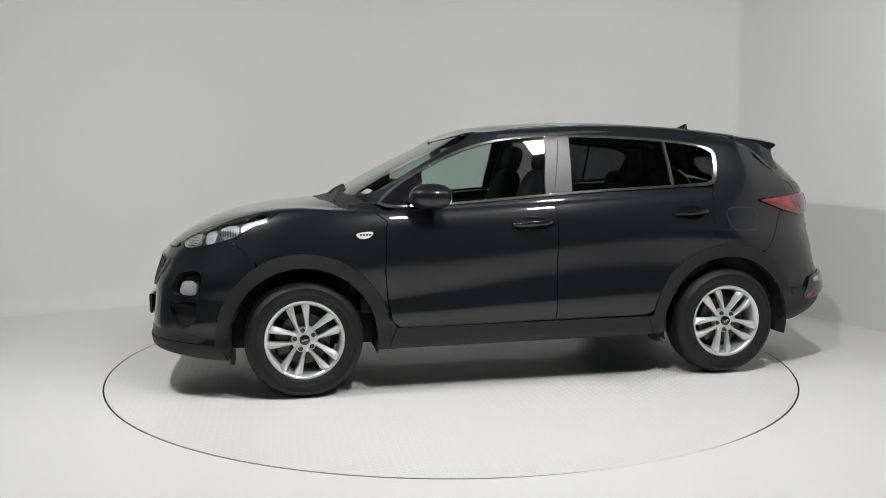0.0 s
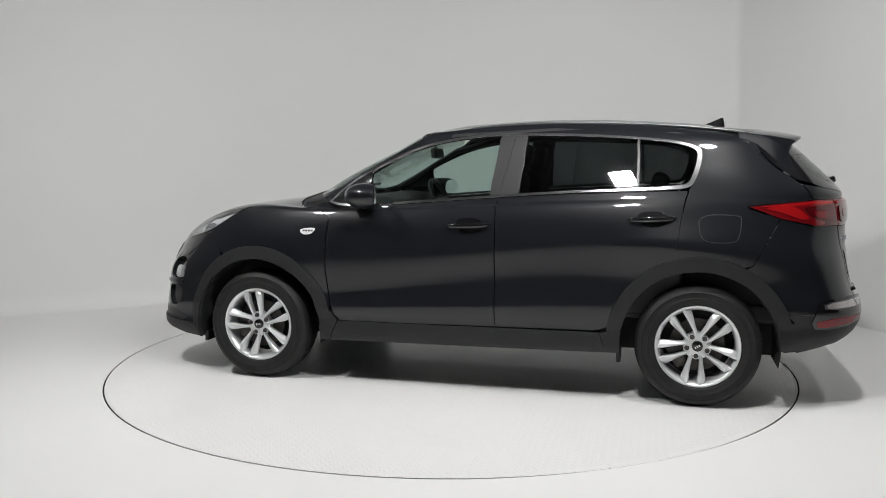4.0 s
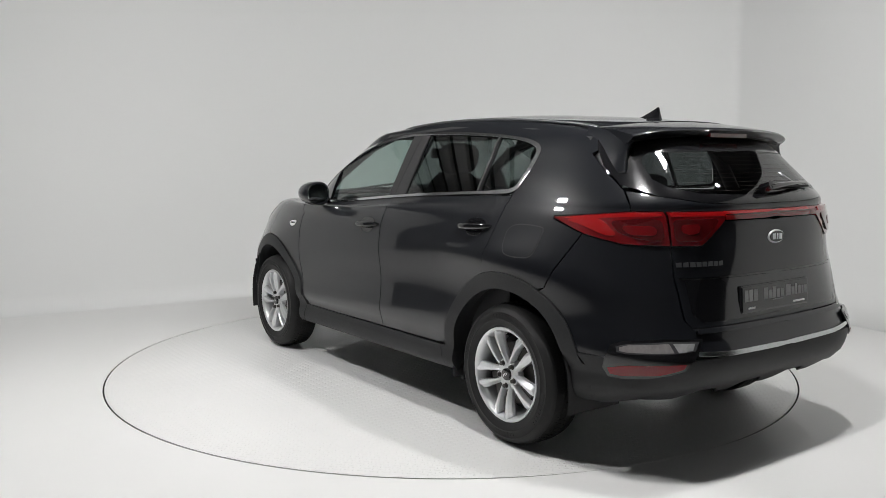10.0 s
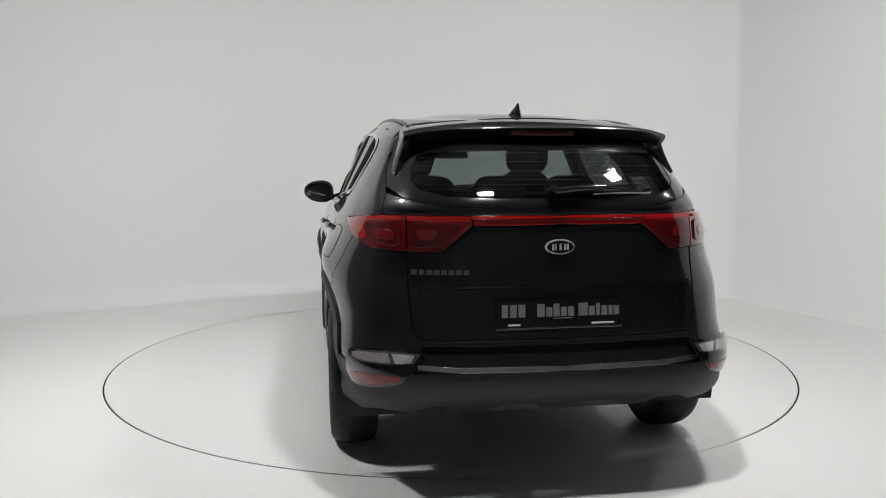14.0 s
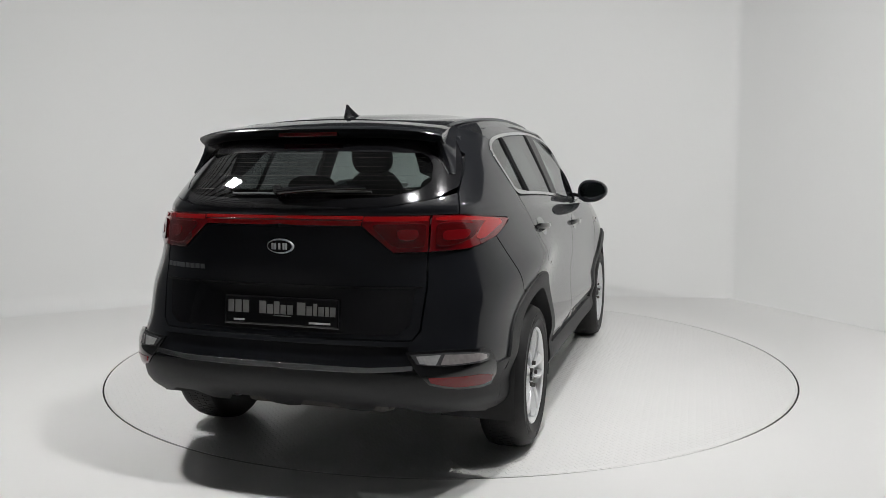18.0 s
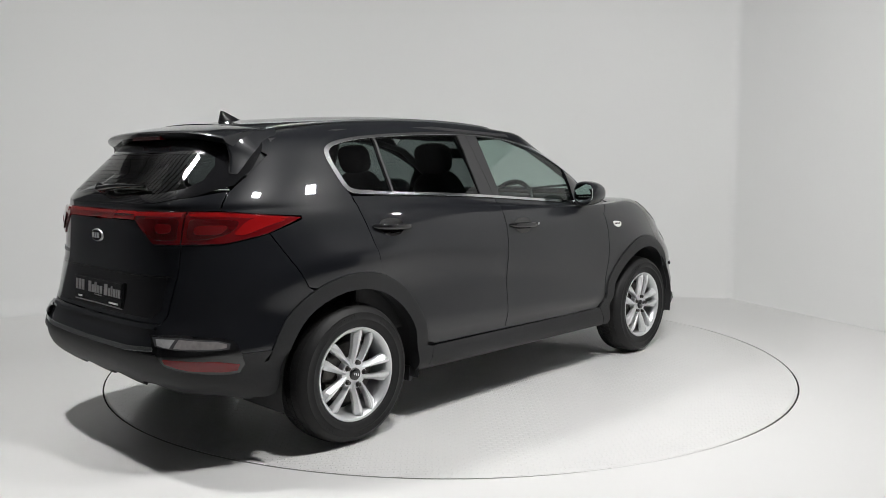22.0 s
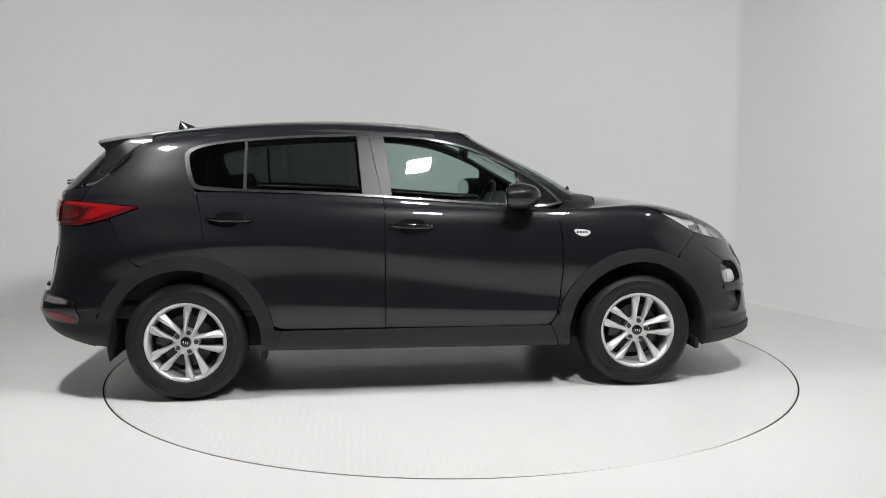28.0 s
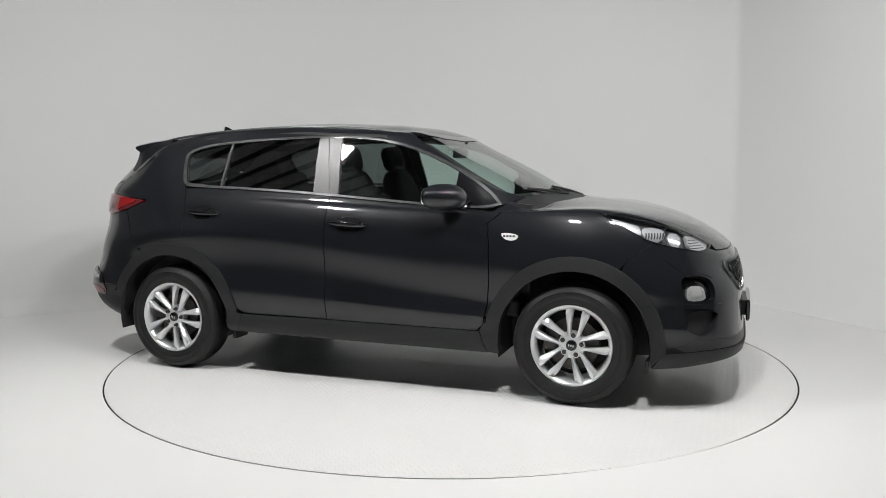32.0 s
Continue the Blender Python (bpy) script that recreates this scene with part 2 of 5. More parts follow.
def all_lines(u):
    """Points on every level line; u: 0 nose, 1 to 2 side, 3 tail."""
    x, y = np.empty((len(LINES), len(u))), np.empty((len(LINES), len(u)))
    f, s, r = u < 1, (u >= 1) & (u <= 2), u > 2
    t = (u[f] * np.pi / 2)[None]
    k = (np.cos(t) ** LNF + np.sin(t) ** LNF) ** (-1 / LNF)
    x[:, f], y[:, f] = LXA + (LXF - LXA) * np.cos(t) * k, LW * np.sin(t) * k
    x[:, s], y[:, s] = LXA + (LXB - LXA) * (u[s] - 1)[None], LW
    t = (np.clip(3 - u[r], 0, 1) * np.pi / 2)[None]
    k = (np.cos(t) ** LNR + np.sin(t) ** LNR) ** (-1 / LNR)
    x[:, r], y[:, r] = LXB + (LXR - LXB) * np.cos(t) * k, LW * np.sin(t) * k
    z = np.empty_like(x)
    lx, q = LEVEL_X[::-1], x[:LOW]
    i = np.clip(np.searchsorted(lx, q) - 1, 0, len(lx) - 2)
    n = np.arange(LOW)[:, None]
    h = lx[i + 1] - lx[i]
    c = np.clip((q - lx[i]) / h, 0, 1)
    z[:LOW] = (2 * c**3 - 3 * c**2 + 1) * LZ[n, i] + (c**3 - 2 * c**2 + c) * h * LZM[n, i] + (3 * c**2 - 2 * c**3) * LZ[n, i + 1] + (c**3 - c**2) * h * LZM[n, i + 1]
    e = np.clip((q - 0.75) / 0.4, 0, 1)
    z[:LOW] += CROWN * (1 - (y[:LOW] / LW[:LOW]) ** 2) * e * e * (3 - 2 * e)
    low = hermite(DROP_X, DROP_Z, DROP_M, np.clip(q, 0.9, 2.26))
    z[:LOW] -= DROP_BY * low * (1 - np.abs(y[:LOW] / LW[:LOW]) ** 5)
    haunch = np.exp(-((q + 1.33) / 0.42) ** 2) + 0.85 * np.exp(-((q - 1.30) / 0.40) ** 2)
    y[:LOW] += HAUNCH_BY * haunch * (y[:LOW] / LW[:LOW]) ** 4
    z[LOW:] = roof_height(x[LOW:], y[LOW:])
    return np.stack([x, y, z], -1)


SIDE = all_lines(np.array([1.3]))[:, 0]
V = np.concatenate([[0], np.cumsum(np.maximum(0.03, np.linalg.norm(np.diff(SIDE, axis=0), axis=1)))])
VMAP = spline_slopes(V)
VMAX = float(V[-1])


def surface(u, v):
    """The body's skin, left half: arrays u, v to points."""
    u, v = np.clip(np.atleast_1d(u).astype(float), 0, 3), np.clip(np.atleast_1d(v).astype(float), 0, VMAX)
    rows = all_lines(u)
    m = np.einsum("ij,jnk->ink", VMAP, rows)
    i = np.clip(np.searchsorted(V, v) - 1, 0, len(V) - 2)
    h = V[i + 1] - V[i]
    s = ((v - V[i]) / h)[:, None]
    h = h[:, None]
    n = np.arange(len(u))
    return ((2 * s**3 - 3 * s**2 + 1) * rows[i, n] + (s**3 - 2 * s**2 + s) * h * m[i, n]
            + (3 * s**2 - 2 * s**3) * rows[i + 1, n] + (s**3 - s**2) * h * m[i + 1, n])


def surface_normals(u, v):
    e = 2e-3
    du = surface(np.minimum(u + e, 3), v) - surface(np.maximum(u - e, 0), v)
    dv = surface(u, np.minimum(v + e, VMAX)) - surface(u, np.maximum(v - e, 0))
    n = np.cross(du, dv)
    return n / np.maximum(np.linalg.norm(n, axis=1), 1e-9)[:, None]


GU, GV = [g.ravel() for g in np.meshgrid(np.linspace(0, 3, 241), np.linspace(0, VMAX * 0.995, 141), indexing="ij")]
GP, GN = surface(GU, GV), surface_normals(GU, GV)
SEEN = {"s": ((0, 2), GN[:, 1] > 0.2), "f": ((1, 2), GN[:, 0] > 0.15), "r": ((1, 2), GN[:, 0] < -0.15), "t": ((0, 1), GN[:, 2] > 0.25)}


def locate_all(spec):
    """The (u, v) of skin points given as seen from the side (x, z), front or rear (y, z) or top (x, y)."""
    start, ax, want = [], [], []
    for kind, a, b in spec:
        axes, ok = SEEN[kind]
        i = int(np.argmin((GP[:, axes[0]] - a) ** 2 + (GP[:, axes[1]] - b) ** 2 + np.where(ok, 0, 9)))
        start.append((GU[i], GV[i]))
        ax.append(axes)
        want.append((a, b))
    uv, ax, want = np.array(start), np.array(ax), np.array(want)
    n, e = np.arange(len(uv)), 1e-4
    for _ in range(7):
        p, pu, pv = [surface(uv[:, 0] + du, uv[:, 1] + dv) for du, dv in ((0, 0), (e, 0), (0, e))]
        pick = lambda q: np.stack([q[n, ax[:, 0]], q[n, ax[:, 1]]], -1)
        r, ju, jv = want - pick(p), (pick(pu) - pick(p)) / e, (pick(pv) - pick(p)) / e
        det = ju[:, 0] * jv[:, 1] - ju[:, 1] * jv[:, 0]
        ok = np.abs(det) > 1e-6
        d = np.where(ok, det, 1)
        st = np.stack([(r[:, 0] * jv[:, 1] - r[:, 1] * jv[:, 0]) / d, (ju[:, 0] * r[:, 1] - ju[:, 1] * r[:, 0]) / d], -1) * ok[:, None]
        st *= np.minimum(1, 0.05 / np.maximum(1e-9, np.abs(st).max(1)))[:, None]
        uv = np.clip(uv + st, 0, [3, VMAX])
    return [tuple(q) for q in uv]


def finer(spec, step=0.07):
    """More points along the straight stretches of an outline."""
    out = []
    for p, q in zip(spec, list(spec[1:]) + [spec[0]]):
        out.append(p)
        if p[0] == q[0]:
            k = int(math.hypot(q[1] - p[1], q[2] - p[2]) / step)
            out += [(p[0], p[1] + (q[1] - p[1]) * i / (k + 1), p[2] + (q[2] - p[2]) * i / (k + 1)) for i in range(1, k + 1)]
    return out


def locate(kind, a, b):
    return locate_all([(kind, a, b)])[0]


def rounded(points, times=2):
    """A closed outline with its corners cut; a point with a third value True stays sharp."""
    pts = [(p[0], p[1], len(p) > 2 and bool(p[2])) for p in points]
    for _ in range(times):
        out = []
        n = len(pts)
        for i in range(n):
            a, b = pts[i], pts[(i + 1) % n]
            if a[2]:
                out.append(a)
            else:
                out.append((a[0] * 0.75 + b[0] * 0.25, a[1] * 0.75 + b[1] * 0.25, False))
            if not b[2]:
                out.append((a[0] * 0.25 + b[0] * 0.75, a[1] * 0.25 + b[1] * 0.75, False))
        pts = out
    return [(p[0], p[1]) for p in pts]


def outset(points, d):
    """A closed 2D outline moved outward by d (negative: inward)."""
    q = np.array([(p[0], p[1]) for p in points], float)
    area = 0.5 * np.sum(q[:, 0] * np.roll(q[:, 1], -1) - np.roll(q[:, 0], -1) * q[:, 1])
    sgn = 1 if area > 0 else -1
    e = np.roll(q, -1, 0) - q
    e /= np.maximum(np.linalg.norm(e, axis=1), 1e-9)[:, None]
    n = np.stack([e[:, 1], -e[:, 0]], -1) * sgn
    m = n + np.roll(n, 1, 0)
    k = np.maximum(1 + np.sum(n * np.roll(n, 1, 0), axis=1), 0.5)[:, None]
    return [tuple(p) for p in q + d * m / k]


def densify(points, step, closed=True):
    out = []
    n = len(points)
    for i in range(n if closed else n - 1):
        a, b = np.array(points[i][:2]), np.array(points[(i + 1) % n][:2])
        k = max(1, int(np.ceil(np.linalg.norm(b - a) / step)))
        out += [tuple(a + (b - a) * j / k) for j in range(k)]
    return out


def fill(outline, holes, step):
    """Triangles inside a 2D outline less its holes, with a grid of inner points."""
    loops = [outline] + list(holes)
    verts, edges = [], []
    for lp in loops:
        k = len(verts)
        verts += [Vector(p) for p in lp]
        edges += [(k + i, k + (i + 1) % len(lp)) for i in range(len(lp))]
    nb = len(verts)
    q = np.array(outline)
    lo, hi = q.min(0), q.max(0)
    gx, gy = np.meshgrid(np.arange(lo[0] + step / 2, hi[0], step), np.arange(lo[1] + step / 2, hi[1], step))
    g = np.stack([gx.ravel(), gy.ravel()], -1)

    def inside(pts, lp):
        a = np.array(lp)
        b = np.roll(a, -1, 0)
        with np.errstate(divide="ignore", invalid="ignore"):
            x = (b[:, 0] - a[:, 0]) * (pts[:, 1:2] - a[:, 1]) / (b[:, 1] - a[:, 1]) + a[:, 0]
        hit = ((a[:, 1] > pts[:, 1:2]) != (b[:, 1] > pts[:, 1:2])) & (pts[:, 0:1] < x)
        return hit.sum(1) % 2 == 1

    keep = inside(g, outline)
    g = g.reshape(-1, 2)
    for h in holes:
        keep &= ~inside(g, h)
    g = g[keep]
    ba = np.array([tuple(v) for v in verts])
    if len(g):
        keep = ((g[:, None] - ba[None]) ** 2).sum(2).min(1) > (0.45 * step) ** 2
        g = g[keep]
    verts += [Vector(p) for p in g]
    vs, _, fs, _, _, _ = delaunay_2d_cdt(verts, edges, [], 0, 1e-7)
    vs = np.array([tuple(v) for v in vs])
    tri = [f for f in fs if len(f) == 3]
    c = np.array([vs[list(f)].mean(0) for f in tri]).reshape(-1, 2)
    ok = inside(c, outline)
    for h in holes:
        ok &= ~inside(c, h)
    return vs, [f for f, k in zip(tri, ok) if k]


def rim_edges(faces):
    seen = {}
    for f in faces:
        for a, b in zip(f, f[1:] + f[:1]):
            seen[(a, b)] = 1
    return [e for e in seen if (e[1], e[0]) not in seen]


US = 1.25     # metres in one unit of u, roughly


def skin(name, spec, mat, parent, side=1, holes=(), step=0.035, depth=0.02, lift=0.0, gap=0.0, label="", bulge=0.0, whole=False, sheet=None, corner=0):
    """A panel of the body: an outline on the skin, filled, with a turned-in rim. spec and holes: lists of (kind, a, b).
    side -1 mirrors it to the right; whole: it also runs on across the middle."""
    loops = []
    for k, sp in enumerate([spec] + list(holes)):
        uv = [(q[0] * US, q[1]) for q in locate_all(finer(sp))]
        if corner:
            uv = rounded(uv, corner)
        if gap:
            uv = outset(uv, -gap if k == 0 else gap)
        loops.append(densify(uv, step))
    vs, fs = fill(loops[0], loops[1:], step)
    if not fs:
        raise ValueError(name + str(loops[0][:6]))
    u, v = vs[:, 0] / US, vs[:, 1]
    p, n = surface(u, v), surface_normals(u, v)
    fa = np.array(fs)
    up = np.sum(np.cross(p[fa[:, 1]] - p[fa[:, 0]], p[fa[:, 2]] - p[fa[:, 0]]) * n[fa[:, 0]], axis=1) >= 0
    fs = [list(f) if k else list(f)[::-1] for f, k in zip(fs, up)]
    if sheet is not None:
        x, z = p[:, 0], p[:, 2] - 1.3
        p[:, 1] = np.stack([np.ones_like(x), x, z, x * x, x * z, z * z], -1) @ sheet
        n = np.stack([-(sheet[1] + 2 * sheet[3] * x + sheet[4] * z), np.ones_like(x), -(sheet[2] + sheet[4] * x + 2 * sheet[5] * z)], -1)
        n /= np.linalg.norm(n, axis=1)[:, None]
    p = p + n * lift
    if bulge:
        ed = np.array([tuple(q) for lp in loops for q in lp])
        d = np.sqrt(((vs[:, None] - ed[None]) ** 2).sum(2).min(1))
        p = p + n * (bulge * (1 - np.exp(-d / 0.02)))[:, None]
    rim = rim_edges(fs)
    if whole:
        seam = np.abs(p[:, 1]) < 2e-3
        p[seam, 1] = 0
        n[seam, 1] = 0
        rim = [e for e in rim if not (seam[e[0]] and seam[e[1]])]
    if depth:
        k = len(p)
        ids = sorted({i for e in rim for i in e})
        at = {i: k + j for j, i in enumerate(ids)}
        ids2 = {i: k + len(ids) + j for j, i in enumerate(ids)}
        extra = p[ids] - n[ids] * 0.0015
        p = np.concatenate([p, extra, p[ids] - n[ids] * depth])
        outn = np.zeros((len(ids), 3))
        for a, b in rim:
            d = np.cross(p[b] - p[a], n[a])
            d /= max(np.linalg.norm(d), 1e-9)
            outn[at[a] - k] += d
            outn[at[b] - k] += d
        outn /= np.maximum(np.linalg.norm(outn, axis=1), 1e-9)[:, None]
        p[k:k + len(ids)] += outn * 0.0012
        p[k + len(ids):] += outn * 0.0012
        n = np.concatenate([n, outn, outn])
        for a, b in rim:
            fs.append([b, a, at[a], at[b]])
            fs.append([at[b], at[a], ids2[a], ids2[b]])
    if whole:
        k = len(p)
        fs = fs + [[i + k for i in f[::-1]] for f in fs]
        p = np.concatenate([p, p * [1, -1, 1]])
        n = np.concatenate([n, n * [1, -1, 1]])
        remap = np.arange(len(p))
        for i in range(k):
            if abs(p[i, 1]) < 1e-6:
                remap[i + k] = i
        fs = [[int(remap[i]) for i in f] for f in fs]
    elif side < 0:
        p, n = p * [1, -1, 1], n * [1, -1, 1]
        fs = [f[::-1] for f in fs]
    return tagged(mesh_object(name, p, fs, mat, parent, n), label)


def on_skin(kind, a, b, lift=0.0, side=1):
    u, v = locate(kind, a, b)
    p = surface(np.array([u]), np.array([v]))[0] + surface_normals(np.array([u]), np.array([v]))[0] * lift
    return Vector((p[0], p[1] * side, p[2]))


def S(pts):
    return [("s", *p[:2]) for p in pts]


# ---- the studio ----
WALLS = [(-5.1, 0.9, 0), (-1.35, 3.2, 1.6), (2.80, 2.40, 0.07), (4.1, -0.75, 0.3), (4.5, -2.6, 0)]


def studio_walls():
    """One run of plain wall with softly rounded corners and a coved foot."""
    path = []
    for i, (x, y, r) in enumerate(WALLS):
        p = Vector((x, y))
        if path:
            q = path[-1]
            path += [q + (p - q) * (k / 8) for k in range(1, 8) if (p - q).length * (1 - k / 8) > r]
        if not r:
            path.append(p)
            continue
        a, b = (Vector(WALLS[i - 1][:2]) - p).normalized(), (Vector(WALLS[i + 1][:2]) - p).normalized()
        for k in range(13):
            t = k / 12
            path.append(p + a * r * (1 - t) ** 2 + b * r * t**2)
    def profile(x):
        """The cove at the foot, which tightens to a plain corner along the side wall."""
        e = min(1, max(0, (2.75 - x) / 1.6))
        r = 0.012 + 0.148 * e * e * (3 - 2 * e)
        return [(r * (1 - math.sin(t)), r * (1 - math.cos(t)) + 0.001) for t in [math.pi / 2 * i / 8 for i in range(9)]] + [(0, 3.22), (-0.1, 3.22), (-0.1, 0)]
    bm = bmesh.new()
    rings = []
    for i, p in enumerate(path):
        d = (path[min(i + 1, len(path) - 1)] - path[max(i - 1, 0)]).normalized()
        inn = Vector((d.y, -d.x))
        rings.append([bm.verts.new((*(p + inn * q), z)) for q, z in profile(p.x)])
    for ra, rb in zip(rings, rings[1:]):
        for i in range(12):
            j = (i + 1) % 12
            bm.faces.new((ra[i], ra[j], rb[j], rb[i]))
    bm.faces.new(rings[0])
    bm.faces.new(rings[-1])
    bmesh.ops.recalc_face_normals(bm, faces=bm.faces)
    return tagged(part("wall_studio", bm, WALL, None, "plain white painted studio wall with rounded corners and a coved foot", smooth=30), category="wall", kind="structure")


studio_walls()


def gap_width(a):
    """The painted black gap round the turntable, which narrows to almost nothing for a short stretch."""
    d = abs((math.degrees(a) - GAP_AT + 180) % 360 - 180)
    return 0.0004 + 0.0078 * min(1, max(0, (d - 8.0) / 13.0)) ** 0.8


GAP_AT = -66.0
FLOOR_EDGE = -4.7
RIM_A = [2 * math.pi * i / 240 for i in range(240)]
circle = [((RING + gap_width(a)) * math.cos(a), (RING + gap_width(a)) * math.sin(a)) for a in RIM_A]
vs, fs = fill(densify([(-12, FLOOR_EDGE), (12, FLOOR_EDGE), (12, 12), (-12, 12)], 2.0), [circle], 1.0)
nb = [int(np.argmin(np.sum((vs - np.array(c)) ** 2, axis=1))) for c in circle]
fl = [list(f) if np.cross(vs[f[1]] - vs[f[0]], vs[f[2]] - vs[f[0]]) > 0 else list(f)[::-1] for f in fs]
fl += [[nb[i], nb[(i + 1) % 240], len(vs) + (i + 1) % 240, len(vs) + i] for i in range(240)]
floor = mesh_object("floor", [(x, y, 0) for x, y in vs] + [(x, y, -0.09) for x, y in circle], fl, FLOOR, smooth=False)
tagged(floor, "glossy white painted studio floor round the turntable", "floor", kind="structure")

# black strip laid in the gap, standing in for the shade down there
bm = bmesh.new()
inner = [bm.verts.new((RING * 0.9993 * math.cos(a), RING * 0.9993 * math.sin(a), -0.003)) for a in RIM_A]
outer = [bm.verts.new((x, y, -0.003)) for x, y in circle]
for i in range(240):
    bm.faces.new((inner[i], outer[i], outer[(i + 1) % 240], inner[(i + 1) % 240]))
tagged(part("edge_gap_shade", bm, GAP_BLACK, None, "black strip painted as the shade in the gap round the turntable"), category="seal", kind="structure")

PIT = material("turntable_pit", (0.01, 0.01, 0.01), 0.9)
bm = bmesh.new()
bmesh.ops.create_circle(bm, cap_ends=True, segments=96, radius=RING * 1.03, matrix=Matrix.Translation((0, 0, -0.085)))
tagged(part("turntable_pit", bm, PIT, None, "dark pit under the turntable's rim"), category="pit", kind="structure")


DECK = material("white_tread_plate", (0.765, 0.762, 0.75), 0.32, spec=0.35, coat=0.3, coat_rough=0.05, noise_scale=2.0, amount=0.03)


def tread_lugs(parent):
    """Raised diagonal lugs all over the deck, two to a cell, like steel tread plate."""
    cell, half, wide, high = 0.040, 0.0175, 0.0062, 0.0012
    g = np.arange(-58, 59) * cell
    gx, gy = [q.ravel() for q in np.meshgrid(g, g)]
    vs, fs = [], []
    for turn, shift in ((45, 0.0), (-45, cell / 2)):
        cx, cy = gx + shift, gy + shift
        ok = cx**2 + cy**2 < (RING * 0.983) ** 2
        cx, cy = cx[ok], cy[ok]
        c, s = math.cos(radians(turn)), math.sin(radians(turn))
        base = [(-half, 0, 0), (-half * 0.4, wide, 0), (half * 0.4, wide, 0), (half, 0, 0), (half * 0.4, -wide, 0), (-half * 0.4, -wide, 0)]
        top = [(-half * 0.7, 0, high), (-half * 0.32, wide * 0.4, high), (half * 0.32, wide * 0.4, high), (half * 0.7, 0, high), (half * 0.32, -wide * 0.4, high), (-half * 0.32, -wide * 0.4, high)]
        lug = np.array(base + top)
        lug = np.stack([lug[:, 0] * c - lug[:, 1] * s, lug[:, 0] * s + lug[:, 1] * c, lug[:, 2]], -1)
        k = sum(len(v) for v in vs)
        vs.append((lug[None] + np.stack([cx, cy, np.full(len(cx), -0.0002)], -1)[:, None]).reshape(-1, 3))
        faces = [(i, (i + 1) % 6, 6 + (i + 1) % 6, 6 + i) for i in range(6)]
        for n in range(len(cx)):
            o = k + n * 12
            fs += [tuple(o + j for j in f[::-1]) for f in faces]
            fs.append(tuple(o + 11 - j for j in range(6)))
    ob = mesh_object("tread_pattern", np.concatenate(vs), fs, DECK, parent, smooth=False)
    return tagged(ob, "raised diagonal lugs of white tread plate", kind="stuff")


turntable = thing("turntable", "round white tread-plate turntable flush with the floor", "turntable")
bm = bmesh.new()
bmesh.ops.create_cone(bm, cap_ends=True, segments=160, radius1=RING * 0.994, radius2=RING * 0.994, depth=0.05, matrix=Matrix.Translation((0, 0, -0.025)))
part("deck", bm, DECK, turntable, "white painted tread-plate deck", smooth=30)
bm = lathe([(RING * 0.9945, -0.05), (RING * 0.9945, 0.0), (RING * 0.999, 0.0), (RING * 0.999, -0.05)], 160)
bmesh.ops.rotate(bm, matrix=Matrix.Rotation(radians(90), 3, "X"), verts=bm.verts)
bmesh.ops.recalc_face_normals(bm, faces=bm.faces)
part("edge_ring", bm, FLOOR, turntable, "smooth white edge ring", smooth=30)
tread_lugs(turntable)


# ---- the unseen hall behind the camera, which shows only in reflections ----
HALL = material("added_hall_grey", (0.42, 0.423, 0.43), 0.8, noise_scale=0.7, amount=0.2)
RIBBED = material("dark_grey_cladding", (0.07, 0.072, 0.075), 0.4, noise_scale=1.0, amount=0.2)
RIB_GREY = material("grey_ribs", (0.55, 0.555, 0.56), 0.5, noise_scale=1.0, amount=0.1)
RIB_WHITE = material("white_ribs", (0.88, 0.885, 0.89), 0.35, noise_scale=1.0, amount=0.1)


def slab(name, lo, hi, mat, label, category):
    bm = bmesh.new()
    box_into(bm, lo, hi)
    return tagged(part(name, bm, mat, None, label), category=category, kind="structure")


ROOF = material("dark_hall_roof", (0.10, 0.102, 0.105), 0.8, noise_scale=0.7, amount=0.2)
HALL_FLOOR = material("added_hall_floor", (0.40, 0.40, 0.393), 0.6, noise_scale=1.5, amount=0.3)
# added floor and walls; greys and distance set how light the car's reflections are
slab("floor_hall", (-12, -8.5, -0.1), (12, FLOOR_EDGE - 0.002, -0.004), HALL_FLOOR, "unseen grey floor added behind the camera to lighten reflections", "floor")
slab("wall_south", (-12, -8.7, 0), (12, -8.5, 4.0), HALL, "unseen grey wall added behind the camera to lighten reflections", "wall")
slab("wall_hall_west", (-12.2, -8.7, 0), (-12, 12, 4.0), HALL, "unseen side wall added to the hall for reflections", "wall")
slab("wall_hall_east", (12, -8.7, 0), (12.2, 12, 4.0), ROOF, "unseen side wall added to the hall for reflections", "wall")
slab("wall_hall_north", (-12, 12, 0), (12, 12.2, 4.0), HALL, "unseen end wall added to close the hall", "wall")
ceiling = slab("ceiling", (-12.2, -8.7, 4.0), (12.2, 12.2, 4.2), ROOF, "dark roof of the hall with white ribbed panels", "ceiling")
bm = bmesh.new()
bm.from_mesh(ceiling.data)
for i in range(38):
    y = -8.3 + 0.34 * i
    box_into(bm, (-12, y, 3.92), (-2.9, y + 0.21, 3.999))
for f in bm.faces:
    f.material_index = 1 if f.calc_center_median().z < 3.9995 else 0
bm.to_mesh(ceiling.data)
bm.free()
ceiling.data.materials.append(RIB_WHITE)


